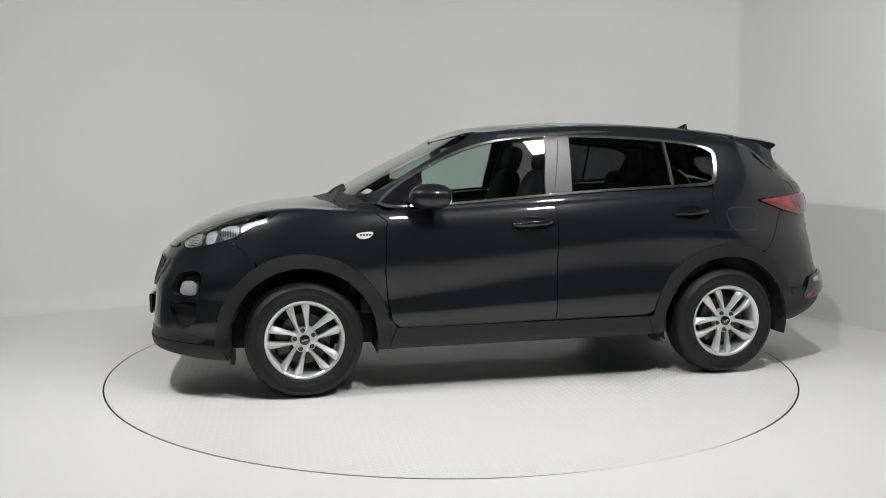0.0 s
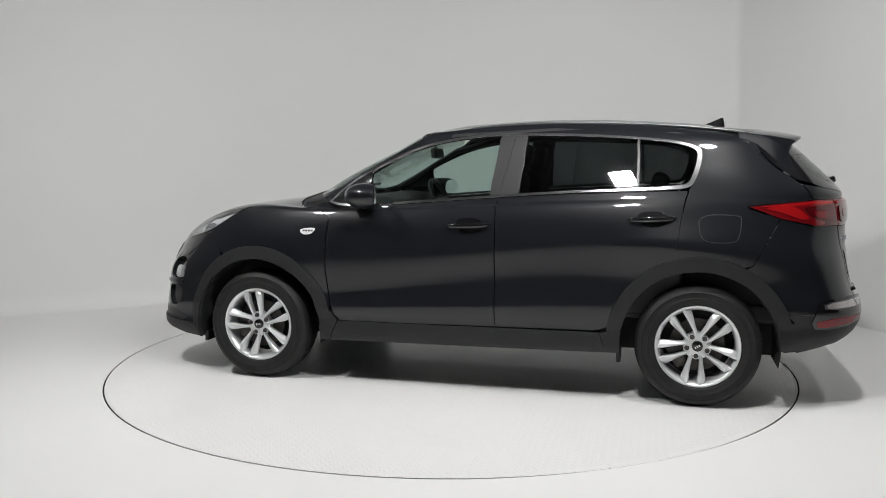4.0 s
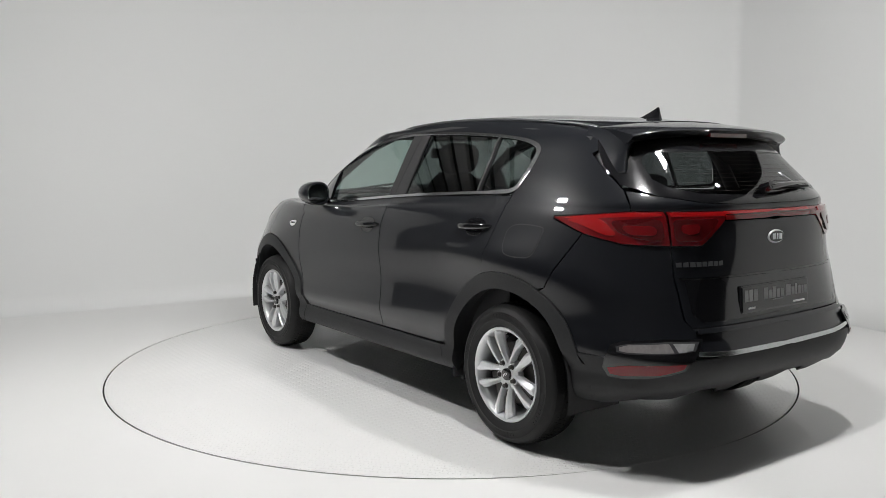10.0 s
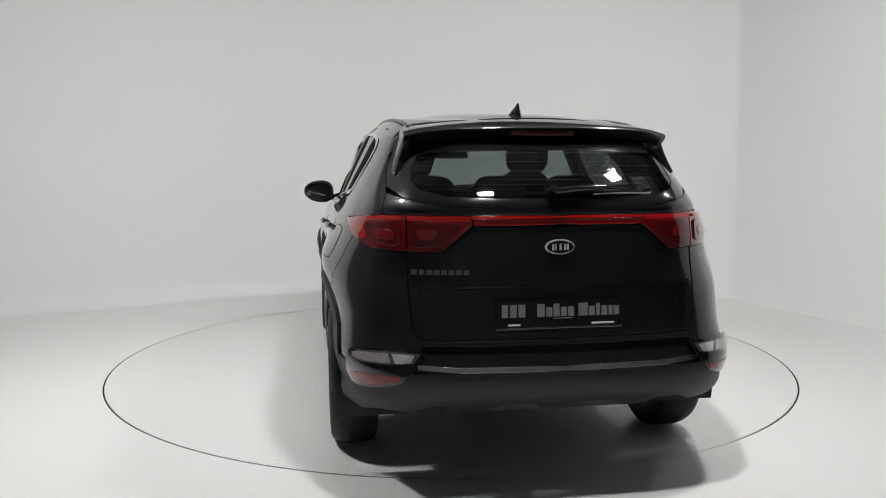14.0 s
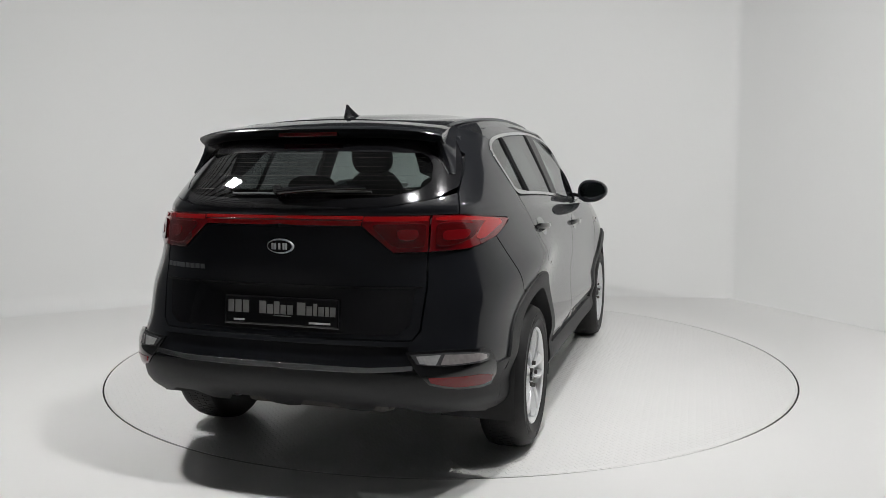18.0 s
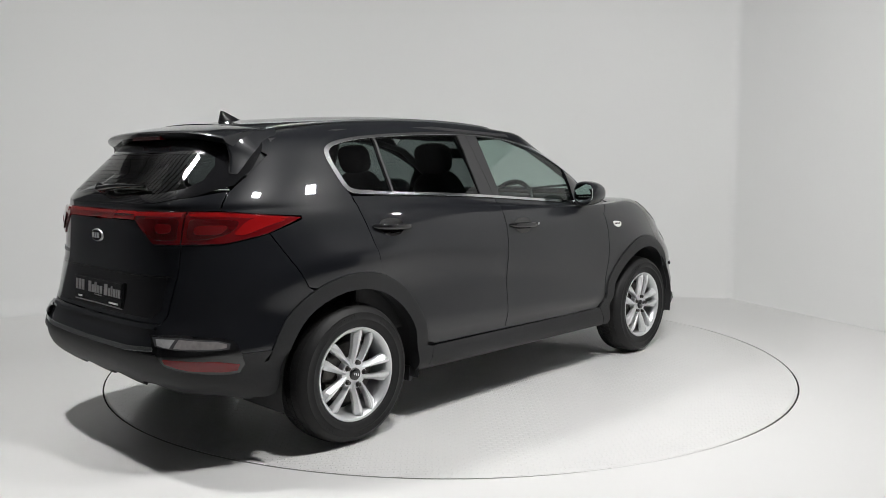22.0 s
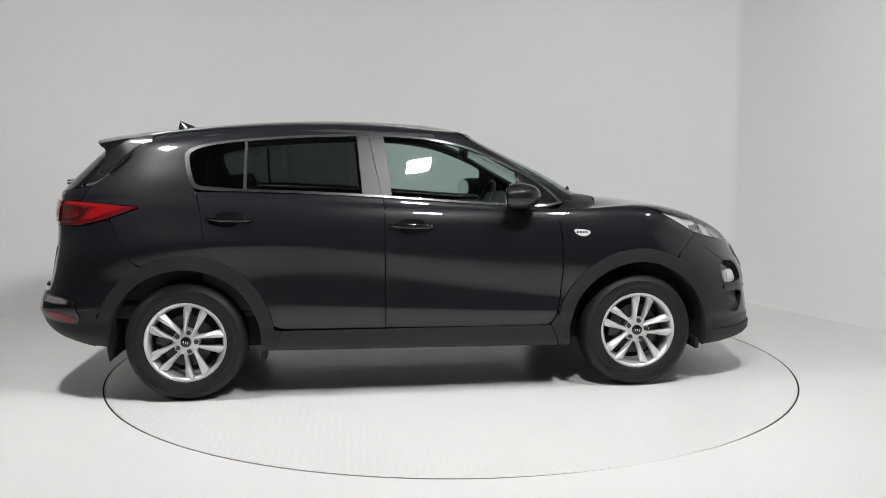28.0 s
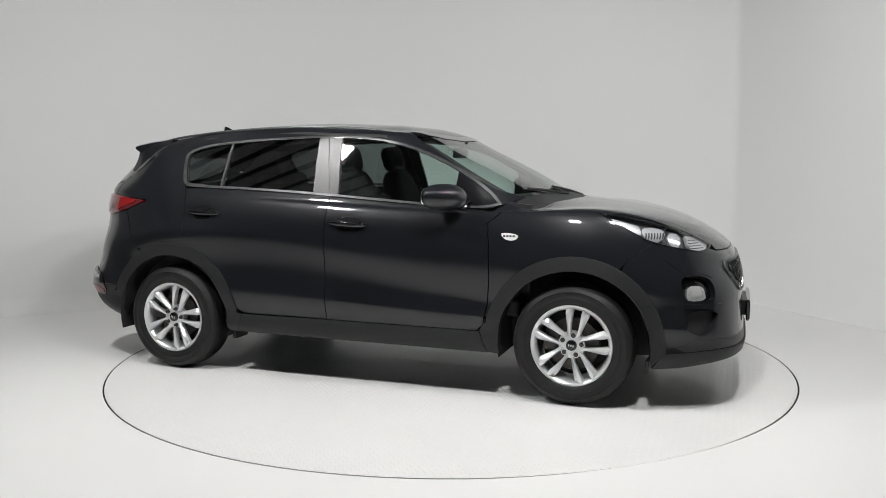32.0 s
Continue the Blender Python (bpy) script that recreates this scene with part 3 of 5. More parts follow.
def ribbed_sheet(name, a, b, z0, z1, label):
    """Dark sheeting with narrow white ribs, standing between floor points a and b."""
    a, b = Vector((*a, 0)), Vector((*b, 0))
    d = b - a
    length = d.length
    n = int(length / 0.62)
    ang = math.degrees(math.atan2(d.y, d.x))
    m = pose(a.x, a.y, 0, 0, 0, ang)
    bm = bmesh.new()
    box_into(bm, (0, 0, z0), (length, 0.04, z1), m=m)
    sheet = tagged(part(name, bm, RIBBED, None, label), category="cladding", kind="structure")
    for i in range(n):
        bm = bmesh.new()
        box_into(bm, (i * 0.62 + 0.1, -0.05, z0 + 2.4), (i * 0.62 + 0.20, -0.001, z1), 0.01, m=m)
        part("rib", bm, RIB_GREY, sheet)
    return sheet


ribbed_sheet("cladding", (-6.1, -4.6), (-5.16, 0.84), 0.0, 3.99, "dark cladding with white upright ribs beside the studio")

LAMP_GLOW = material("lamp_face", (0.9, 0.9, 0.9), 0.4, emit=(1.0, 0.99, 0.985), strength=442.0)
LAMP_BODY = material("black_lamp_housing", (0.02, 0.02, 0.02), 0.5)


def flood_lamp(x, y, z, aim, w=0.34, h=0.26):
    """A flood lamp that hangs from the roof on a rod."""
    ob = thing("flood_lamp", "black flood lamp with a bright white face on a hanging rod", "lamp", "flood lamps round the studio")
    m = look((x, y, z), aim)
    bm = bmesh.new()
    box_into(bm, (-w / 2 - 0.02, -h / 2 - 0.02, 0.004), (w / 2 + 0.02, h / 2 + 0.02, 0.08), 0.01, m=m)
    part("housing", bm, LAMP_BODY, ob)
    bm = bmesh.new()
    box_into(bm, (-w / 2, -h / 2, -0.004), (w / 2, h / 2, 0.002), m=m)
    part("lamp_face", bm, LAMP_GLOW, ob, "bright white lamp face")
    q = m @ Vector((0, 0, 0.06))
    bm = bmesh.new()
    box_into(bm, (q.x - 0.015, q.y - 0.015, q.z), (q.x + 0.015, q.y + 0.015, 4.0))
    part("rod", bm, LAMP_BODY, ob)
    return ob


for x, y, w, h in ((1.70, -1.96, 0.225, 0.18), (0.47, -2.72, 0.25, 0.195), (-2.5, -1.64, 0.285, 0.212), (3.5, -0.95, 0.104, 0.08)):
    flood_lamp(x, y, 3.55, (x * 0.1, y * 0.1, 0.3), w, h)


# ---- the car ----
car = thing("car", "black five-door sport utility car with silver alloy wheels on the turntable", "car")
FX, RX, HUB = 1.335, -1.335, 0.344


def arc(cx, r, a0, a1, n=14, z=0.34):
    return [(cx + r * math.cos(radians(a0 + (a1 - a0) * i / n)), z + r * math.sin(radians(a0 + (a1 - a0) * i / n))) for i in range(n + 1)]


def clip_x(poly, x_top, x_bot, keep_front, z0=1.12, z1=1.53):
    """The part of a side outline before or behind a leaning line."""
    def s(p):
        return (p[0] - (x_bot + (x_top - x_bot) * (p[1] - z0) / (z1 - z0))) * (1 if keep_front else -1)
    out = []
    n = len(poly)
    for i in range(n):
        a, b = poly[i], poly[(i + 1) % n]
        if s(a) >= 0:
            out.append(a)
        if (s(a) >= 0) != (s(b) >= 0):
            t = s(a) / (s(a) - s(b))
            out.append((a[0] + (b[0] - a[0]) * t, a[1] + (b[1] - a[1]) * t))
    return out


def K(pts, kind="s"):
    return [p if isinstance(p[0], str) else (kind, p[0], p[1]) for p in pts]


WINDOW = rounded([(0.895, 1.118, 1), (0.80, 1.092), (0.52, 1.104), (0.18, 1.129), (-0.19, 1.157), (-0.49, 1.177), (-0.90, 1.197), (-1.136, 1.205), (-1.28, 1.212),
                  (-1.315, 1.28), (-1.345, 1.395), (-1.33, 1.44), (-1.24, 1.475), (-1.0, 1.505), (-0.65, 1.526), (-0.278, 1.535), (-0.084, 1.527), (0.122, 1.506),
                  (0.331, 1.456), (0.543, 1.367), (0.70, 1.278), (0.82, 1.195)], 2)
INNER = [(x + 0.012 * min(1, max(0, (-1.13 - x) / 0.12)), z + 0.006 * min(1, max(0, (1.26 - z) / 0.04)) * min(1, max(0, (-1.05 - x) / 0.12))) for x, z in outset(WINDOW, -0.013)]


# one smooth, gently bent sheet for all the side glass
uv = np.array(locate_all(S(INNER)))
rim = surface(uv[:, 0], uv[:, 1])
rx, rz = rim[:, 0], rim[:, 2] - 1.3
BEND = -0.10
low = np.linalg.lstsq(np.stack([np.ones_like(rx), rx, rz, rx * rx, rx * rz], -1), rim[:, 1] - BEND * rz * rz, rcond=None)[0]
GLASS_SHEET = np.append(low, BEND) + np.array([0, 0.003, 0.013, 0, 0, 0])


def top_of_window():
    """The window's outline from its front tip over the top to its lower rear corner."""
    n = len(WINDOW)
    i = min(range(n), key=lambda k: (WINDOW[k][0] - 0.895) ** 2 + (WINDOW[k][1] - 1.118) ** 2)
    j = min(range(n), key=lambda k: (WINDOW[k][0] + 1.27) ** 2 + (WINDOW[k][1] - 1.212) ** 2)
    out, k = [], i
    while k != j:
        out.append(WINDOW[k])
        k = (k - 1) % n
    return out


FRONT_DOOR = [(0.835, 1.076), (0.858, 0.90), (0.862, 0.71), (0.848, 0.55), (0.82, 0.43), (0.775, 0.392), (0.3, 0.394), (-0.19, 0.4), (-0.19, 0.8), (-0.19, 1.152),
              (0.18, 1.124), (0.52, 1.099), (0.79, 1.087)]
REAR_DOOR = [(-0.194, 1.152), (-0.194, 0.8), (-0.194, 0.4), (-0.78, 0.405), (-0.85, 0.43)] + arc(RX, 0.505, 15, 62, 8) + [(-1.17, 0.82), (-1.205, 0.88), (-1.235, 1.07), (-1.265, 1.20),
             (-1.0, 1.193), (-0.49, 1.172)]
HOOD_SIDE = [("t", 1.05, 0.762), ("t", 1.28, 0.738), ("s", 1.452, 1.076)]
LAMP_TOP = [(1.575, 1.068), (1.722, 1.034), (1.878, 0.985), (1.993, 0.928), (2.045, 0.893)]
LAMP_LOW = [(2.038, 0.873), (1.997, 0.858), (1.876, 0.882), (1.785, 0.905), (1.705, 0.934), (1.616, 0.986), (1.526, 1.035)]
FOG_POCKET = rounded([(1.905, 0.745), (2.006, 0.742), (2.062, 0.715), (2.088, 0.640), (2.078, 0.602), (1.935, 0.600), (1.915, 0.65)], 2)
SIDE_INTAKE = rounded([(1.940, 0.556), (2.112, 0.550), (2.085, 0.481), (2.046, 0.410), (1.990, 0.425), (1.943, 0.457)], 2)
SCREEN_SIDE = [("s", 1.00, 1.158), ("s", 0.84, 1.205), ("s", 0.69, 1.280), ("s", 0.56, 1.365), ("s", 0.44, 1.440), ("s", 0.345, 1.492)]
TAIL_SEAM = [("s", -1.925, 1.152), ("r", 0.668, 1.235), ("r", 0.655, 1.32), ("r", 0.63, 1.40), ("s", -1.725, 1.50), ("t", -1.685, 0.545)]
ROOF_SIDE = [("t", -1.5, 0.548), ("t", -1.0, 0.562), ("t", -0.5, 0.562), ("t", 0.0, 0.545), ("t", 0.20, 0.52)]


def body_side(side):
    fender = skin("front_fender", K([(0.837, 1.078), (0.860, 0.90), (0.864, 0.71), (0.850, 0.55), (0.838, 0.49)] + arc(FX, 0.505, 165, 60, 14) + [(1.612, 0.806), (1.735, 0.912)] + LAMP_LOW[4:] + HOOD_SIDE[::-1] +
                  [("s", 0.965, 1.140), ("s", 0.91, 1.116)]), PAINT, car, side, gap=0.0012)
    door = skin("front_door", K(FRONT_DOOR), PAINT, car, side, gap=0.0014)
    rear = skin("rear_door", K(REAR_DOOR), PAINT, car, side, gap=0.0014)
    skin("body_side_panel", K([(-1.205, 0.885), (-1.165, 0.822)] + arc(RX, 0.505, 62, 117, 8) + [(-1.608, 0.80), (-1.748, 1.05), (-1.583, 1.105), (-1.583, 1.122), (-1.80, 1.138)] + TAIL_SEAM +
         ROOF_SIDE + SCREEN_SIDE[::-1] + [("s", 0.955, 1.138), ("s", 0.905, 1.116)] + top_of_window() + [(-1.27, 1.205), (-1.236, 1.07)]), PAINT, car, side, gap=0.0009)
    skin("window_trim", S(WINDOW), CHROME, car, side, holes=[S(INNER)], step=0.012, depth=0.012, lift=0.004, label="bright chrome window surround")
    skin("sail_panel", S(clip_x(INNER, 0.60, 0.62, True)), GLOSS_BLACK, door, side, step=0.03, lift=0.001)
    g = clip_x(clip_x(INNER, 0.597, 0.617, False), -0.188, -0.135, True)
    skin("window_glass", S(g), CLEAR_GLASS, door, side, depth=0, lift=-0.008, sheet=GLASS_SHEET, label="green-tinted clear side glass")
    skin("pillar_trim", S(clip_x(clip_x(INNER, -0.189, -0.136, False), -0.276, -0.190, True)), SATIN_BLACK, door, side, step=0.03, lift=0.003)
    skin("pillar_trim", S(clip_x(clip_x(INNER, -0.28, -0.194, False), -0.345, -0.31, True)), SATIN_BLACK, rear, side, step=0.03, lift=0.003)
    g = clip_x(clip_x(INNER, -0.346, -0.311, False), -0.985, -0.985, True)
    skin("window_glass", S(g), PRIVACY_GLASS, rear, side, depth=0, lift=-0.008, sheet=GLASS_SHEET, label="dark privacy glass")
    skin("division_bar", S(clip_x(clip_x(INNER, -0.986, -0.986, False), -0.999, -0.999, True)), SATIN_BLACK, rear, side, step=0.02, lift=0.003)
    skin("quarter_glass", S(clip_x(INNER, -1.0, -1.0, False)), PRIVACY_GLASS, rear, side, depth=0, lift=-0.008, sheet=GLASS_SHEET, label="dark privacy quarter glass")
    skin("arch_cladding", S([(0.80, 0.393), (0.835, 0.45)] + arc(FX, 0.503, 168, -2, 26) + [(1.815, 0.30), (1.755, 0.245)] + arc(FX, 0.425, -12, 190, 30) + [(0.90, 0.272), (0.85, 0.275)]), CLAD, car, side, step=0.03, depth=0.06, lift=0.010, bulge=0.012,
         label="black plastic wheel arch cladding")
    skin("arch_cladding", S(arc(RX, 0.503, 162, 12, 26) + [(-0.84, 0.40), (-0.80, 0.393), (-0.84, 0.285), (-0.90, 0.285)] + arc(RX, 0.425, -8, 180, 30) + [(-1.79, 0.325), (-1.86, 0.33), (-1.84, 0.49)]), CLAD, car, side, step=0.03, depth=0.06, lift=0.010, bulge=0.012,
         label="black plastic wheel arch cladding")
    skin("sill_cladding", S([(0.795, 0.388), (-0.795, 0.394), (-0.835, 0.285), (0.845, 0.272)]), CLAD, car, side, step=0.04, depth=0.06, lift=0.010, bulge=0.010, label="black plastic sill cladding")
    door_handle(door, 0.098, 0.990, -0.168, 1.002, side, keyhole=side < 0)
    door_handle(rear, -0.945, 1.040, -1.205, 1.052, side)
    # side badge
    badge = skin("fender_badge", S(rounded([(0.925, 0.968), (1.035, 0.956), (1.02, 0.93), (0.985, 0.922), (0.945, 0.935)], 2)), WHITE_PLASTIC, fender, side, step=0.02, depth=0.006, lift=0.004, label="silver-white side badge with small dark marks")
    for i in range(4):
        x = 0.945 + i * 0.018
        skin("badge_mark", S([(x, 0.952), (x + 0.011, 0.951), (x + 0.011, 0.942), (x, 0.943)]), DARK, badge, side, step=0.02, depth=0.002, lift=0.0055)
    arch_liner(FX, side)
    arch_liner(RX, side)
    head_lamp(side)
    tail_lamps(side)
    if side > 0:
        ring = rounded([(-1.322, 1.075), (-1.535, 1.072), (-1.55, 1.05), (-1.535, 0.945), (-1.50, 0.922), (-1.36, 0.925), (-1.325, 0.97)], 2)
        lid = skin("fuel_flap", S(outset(ring, -0.004)), PAINT, car, side, step=0.04, depth=0.004, lift=0.002, label="black fuel filler flap")
        skin("fuel_flap_gap", S(ring), DARK, lid, side, holes=[S(outset(ring, -0.0045))], step=0.02, depth=0.001, lift=0.0009)


def door_handle(door, x0, z0, x1, z1, side, keyhole=False):
    """A grip bar on two feet over a flat black patch that paints the cup's shade."""
    xm, zm = (x0 + x1) / 2, (z0 + z1) / 2
    cup = rounded([(xm + 0.085, zm + 0.012), (xm + 0.05, zm + 0.040), (xm - 0.05, zm + 0.040), (xm - 0.090, zm + 0.01), (xm - 0.058, zm - 0.046), (xm + 0.045, zm - 0.046)], 2)
    skin("handle_cup_shade", S(cup), GLOSS_BLACK, door, side, step=0.03, depth=0.002, lift=0.0012)
    n = 15
    bm = bmesh.new()
    rings = []
    for i in range(n):
        t = i / (n - 1)
        q = on_skin("s", x0 + (x1 - x0) * t, z0 + (z1 - z0) * t, 0.0, 1)
        out = 0.006 + 0.032 * math.sin(math.pi * min(1, max(0, t))) ** 0.45
        hh = 0.011 + 0.004 * math.sin(math.pi * t) ** 0.6 if 0 < i < n - 1 else 0.006
        th = 0.012 if 1 < i < n - 2 else max(0.006, out)
        rings.append([bm.verts.new((q.x, (q.y + out - th * a) * side, q.z + hh * b)) for a, b in
                      ((0, 0.35), (0.15, 0.8), (0.5, 1.0), (1, 0.7), (1, -0.7), (0.5, -1.0), (0.15, -0.8), (0, -0.35))])
    for ra, rb in zip(rings, rings[1:]):
        for k in range(8):
            bm.faces.new((ra[k], ra[(k + 1) % 8], rb[(k + 1) % 8], rb[k]))
    bm.faces.new(rings[0])
    bm.faces.new(rings[-1])
    bmesh.ops.recalc_face_normals(bm, faces=bm.faces)
    part("handle", bm, GLOSS_BLACK, door, "glossy black pull handle", smooth=60)
    if keyhole:
        bm = bmesh.new()
        q = on_skin("s", x0 - 0.022, z0 + 0.002, 0.026, side)
        bmesh.ops.create_cone(bm, cap_ends=True, segments=16, radius1=0.008, radius2=0.008, depth=0.006, matrix=Matrix.Translation(q) @ Matrix.Rotation(radians(90), 4, "X"))
        part("key_lock", bm, SATIN_CHROME, door, "small silver key lock")


def arch_liner(cx, side):
    bm = bmesh.new()
    n = 24
    outer = [bm.verts.new((cx + 0.432 * math.cos(t), 0.885 * side, 0.34 + 0.432 * math.sin(t))) for t in [radians(-13 + 206 * i / n) for i in range(n + 1)]]
    inner = [bm.verts.new((v.co.x, 0.55 * side, v.co.z)) for v in outer]
    for i in range(n):
        bm.faces.new((outer[i], outer[i + 1], inner[i + 1], inner[i]))
    bm.faces.new(inner)
    part("arch_liner", bm, DARK, car, smooth=60)


def head_lamp(side):
    outline = [(1.460, 1.075)] + LAMP_TOP + LAMP_LOW
    lamp = skin("headlamp", S(outline), LAMP_INNER, car, side, step=0.025, lift=-0.035, depth=0.0, label="headlamp with clear lens and bright reflectors")
    skin("lens", S(outset(outline, -0.002)), LENS_CLEAR, lamp, side, step=0.02, depth=0.03, lift=0.001, label="clear headlamp lens")
    skin("running_light", S([(1.495, 1.058), (1.54, 1.052), (1.672, 1.014), (1.690, 0.968), (1.662, 0.972), (1.610, 1.000)]), REFLECTOR, lamp, side, step=0.02, depth=0.02, lift=-0.012, label="white daytime running light")
    skin("reflector_bowl", S(rounded([(1.685, 1.008), (1.75, 1.012), (1.812, 0.990), (1.815, 0.950), (1.768, 0.918), (1.715, 0.945)], 2)), REFLECTOR, lamp, side, step=0.02, depth=0.03, lift=-0.02, bulge=0.012, label="bright silver reflector")
    skin("reflector_bowl", S(rounded([(1.820, 0.978), (1.889, 0.972), (1.900, 0.896), (1.850, 0.900)], 1)), REFLECTOR, lamp, side, step=0.02, depth=0.03, lift=-0.02, bulge=0.012, label="bright silver reflector")
    skin("indicator", S([(1.911, 0.953), (1.95, 0.947), (2.030, 0.902), (2.020, 0.876), (1.965, 0.872), (1.929, 0.910)]), INDICATOR, lamp, side, step=0.02, depth=0.02, lift=-0.012, label="pale ribbed indicator")
    for i in range(7):
        x = 1.712 + i * 0.0145
        skin("lamp_rib", S([(x, 0.972), (x + 0.005, 0.972), (x + 0.005, 0.940), (x, 0.942)]), LENS_GREY, lamp, side, step=0.03, depth=0.003, lift=-0.0055)
    for i in range(4):
        z = 0.885 + i * 0.014
        skin("lamp_rib", S([(1.945 - i * 0.004, z), (2.015 - i * 0.014, z), (2.015 - i * 0.014, z + 0.0025), (1.945 - i * 0.004, z + 0.0025)]), LENS_GREY, lamp, side, step=0.03, depth=0.002, lift=-0.010)
    skin("lamp_rim", S(outline), GLOSS_BLACK, lamp, side, holes=[S(outset(outline, -0.006))], step=0.015, depth=0.006, lift=0.002)
    # fog lamp in its sunken gloss black pocket, and the dark intake under it
    bez = skin("fog_lamp_bezel", S(outset(FOG_POCKET, 0.012)), GLOSS_BLACK, car, side, step=0.02, depth=0, lift=-0.035, label="gloss black sunken fog lamp bezel")
    fog = skin("fog_lamp", S(rounded([(1.948, 0.690), (2.012, 0.692), (2.034, 0.668), (2.046, 0.607), (1.955, 0.605), (1.942, 0.63)], 1)), FOG, bez, side, step=0.010, depth=0.03, lift=-0.012, bulge=0.006, label="bright fog lamp")
    skin("lamp_facet", S([(1.96, 0.682), (2.004, 0.684), (2.020, 0.640), (1.965, 0.622)]), REFLECTOR, fog, side, step=0.02, depth=0.002, lift=-0.005)
    skin("side_intake", S(outset(SIDE_INTAKE, 0.012)), SATIN_BLACK, car, side, step=0.03, depth=0, lift=-0.03, label="dark side intake")
    skin("bumper_crease", S([(1.925, 0.592), (2.12, 0.586), (2.12, 0.566), (1.925, 0.572)]), PAINT, car, side, step=0.03, depth=0.014, lift=0.010, bulge=0.004)
    brow = [(1.80, 0.838), (1.90, 0.790), (1.94, 0.766), (2.0, 0.760), (2.06, 0.737), (2.07, 0.722), (2.008, 0.747), (1.925, 0.753), (1.88, 0.780)]
    skin("bumper_crease", S(brow), PAINT, car, side, step=0.02, depth=0.012, lift=0.003, bulge=0.007)
    # small flap ahead of the wheel, and one behind the sill
    for x, z0, z1 in ((1.745, 0.205, 0.27), (-0.905, 0.215, 0.295)):
        bm = bmesh.new()
        box_into(bm, (x - 0.012, 0.68, z0), (x + 0.012, 0.82, z1), 0.004)
        if side < 0:
            bmesh.ops.scale(bm, vec=(1, -1, 1), verts=bm.verts)
            bmesh.ops.reverse_faces(bm, faces=bm.faces)
        part("mud_flap", bm, CLAD, car)


def tail_lamps(side):
    outer = K([(-1.588, 1.113), (-1.80, 1.134), (-1.93, 1.146), ("r", 0.607, 1.148), ("r", 0.602, 1.009), ("s", -1.93, 1.013), ("s", -1.76, 1.050)])
    t1 = skin("tail_lamp", outer, LENS_RED, car, side, step=0.022, lift=0.006, bulge=0.008, label="red wrap-round tail lamp")
    skin("lamp_core", K([(-1.86, 1.104), (-1.96, 1.116), ("r", 0.62, 1.118), ("r", 0.62, 1.026), ("s", -1.99, 1.030), ("s", -1.90, 1.058)]), LENS_RED_DARK, t1, side, step=0.016, depth=0.003, lift=0.0143, label="dark red lamp core", corner=2)
    skin("lamp_wing", K([(-1.66, 1.104), (-1.80, 1.117), (-1.845, 1.098), (-1.90, 1.048), (-1.86, 1.043), (-1.75, 1.082)]), RED_BAR, t1, side, step=0.016, depth=0.002, lift=0.0138, label="bright red light guide", corner=2)
    skin("lamp_strip", K([(-1.64, 1.1115), (-1.82, 1.1295), (-1.94, 1.139), ("r", 0.615, 1.140), ("r", 0.615, 1.126), ("s", -1.93, 1.125), ("s", -1.72, 1.106)]), RED_BAR, t1, side, step=0.02, depth=0.002, lift=0.0140, label="bright red lamp strip", corner=1)
    skin("lamp_guide", K([("r", 0.725, 1.088), ("r", 0.640, 1.088), ("r", 0.640, 1.050), ("r", 0.715, 1.050)]), LENS_RED, t1, side, step=0.012, depth=0.002, lift=0.0165, corner=2)
    inner = K([("r", 0.597, 1.148), ("r", 0.36, 1.147), ("r", 0.352, 1.112), ("r", 0.475, 1.008), ("r", 0.595, 1.009)])
    t2 = skin("tail_lamp", inner, LENS_RED, car, side, step=0.022, lift=0.006, bulge=0.008, label="red tail lamp on the tailgate")
    skin("lamp_core", K([("r", 0.585, 1.116), ("r", 0.395, 1.116), ("r", 0.40, 1.100), ("r", 0.478, 1.026), ("r", 0.585, 1.026)]), LENS_RED_DARK, t2, side, step=0.016, depth=0.003, lift=0.0143, label="dark red lamp core", corner=2)
    skin("lamp_guide", K([("r", 0.560, 1.095), ("r", 0.485, 1.095), ("r", 0.492, 1.055), ("r", 0.560, 1.055)]), LENS_RED, t2, side, step=0.012, depth=0.002, lift=0.0165, corner=2)
    skin("lamp_strip", K([("r", 0.59, 1.142), ("r", 0.36, 1.142), ("r", 0.36, 1.127), ("r", 0.59, 1.127)]), RED_BAR, t2, side, step=0.02, depth=0.002, lift=0.0140, label="bright red lamp strip")
    # reversing lamp and reflector in a gloss black pod
    pod = skin("bumper_lamp_pod", K([("r", 0.543, 0.618), ("r", 0.69, 0.625), ("s", -2.0, 0.612), ("s", -1.955, 0.595), ("s", -1.918, 0.50), ("s", -1.935, 0.458), ("s", -1.99, 0.455), ("r", 0.723, 0.474), ("r", 0.636, 0.503), ("r", 0.60, 0.54), ("r", 0.577, 0.566)]), GLOSS_BLACK, car, side, step=0.025, depth=0.012, lift=0.017, label="gloss black pod with two lamps")
    rl = skin("reversing_lamp", K([("r", 0.562, 0.610), ("r", 0.688, 0.614), ("s", -2.02, 0.602), ("s", -1.975, 0.588), ("s", -1.982, 0.568), ("s", -2.02, 0.564), ("r", 0.682, 0.568), ("r", 0.59, 0.577)]), LENS_GREY, pod, side, step=0.02, depth=0.006, lift=0.0195, label="clear grey reversing lamp")
    skin("lamp_cell", K([("r", 0.585, 0.604), ("r", 0.668, 0.607), ("r", 0.655, 0.573), ("r", 0.60, 0.580)]), CELL_CLEAR, rl, side, step=0.02, depth=0.002, lift=0.0206)
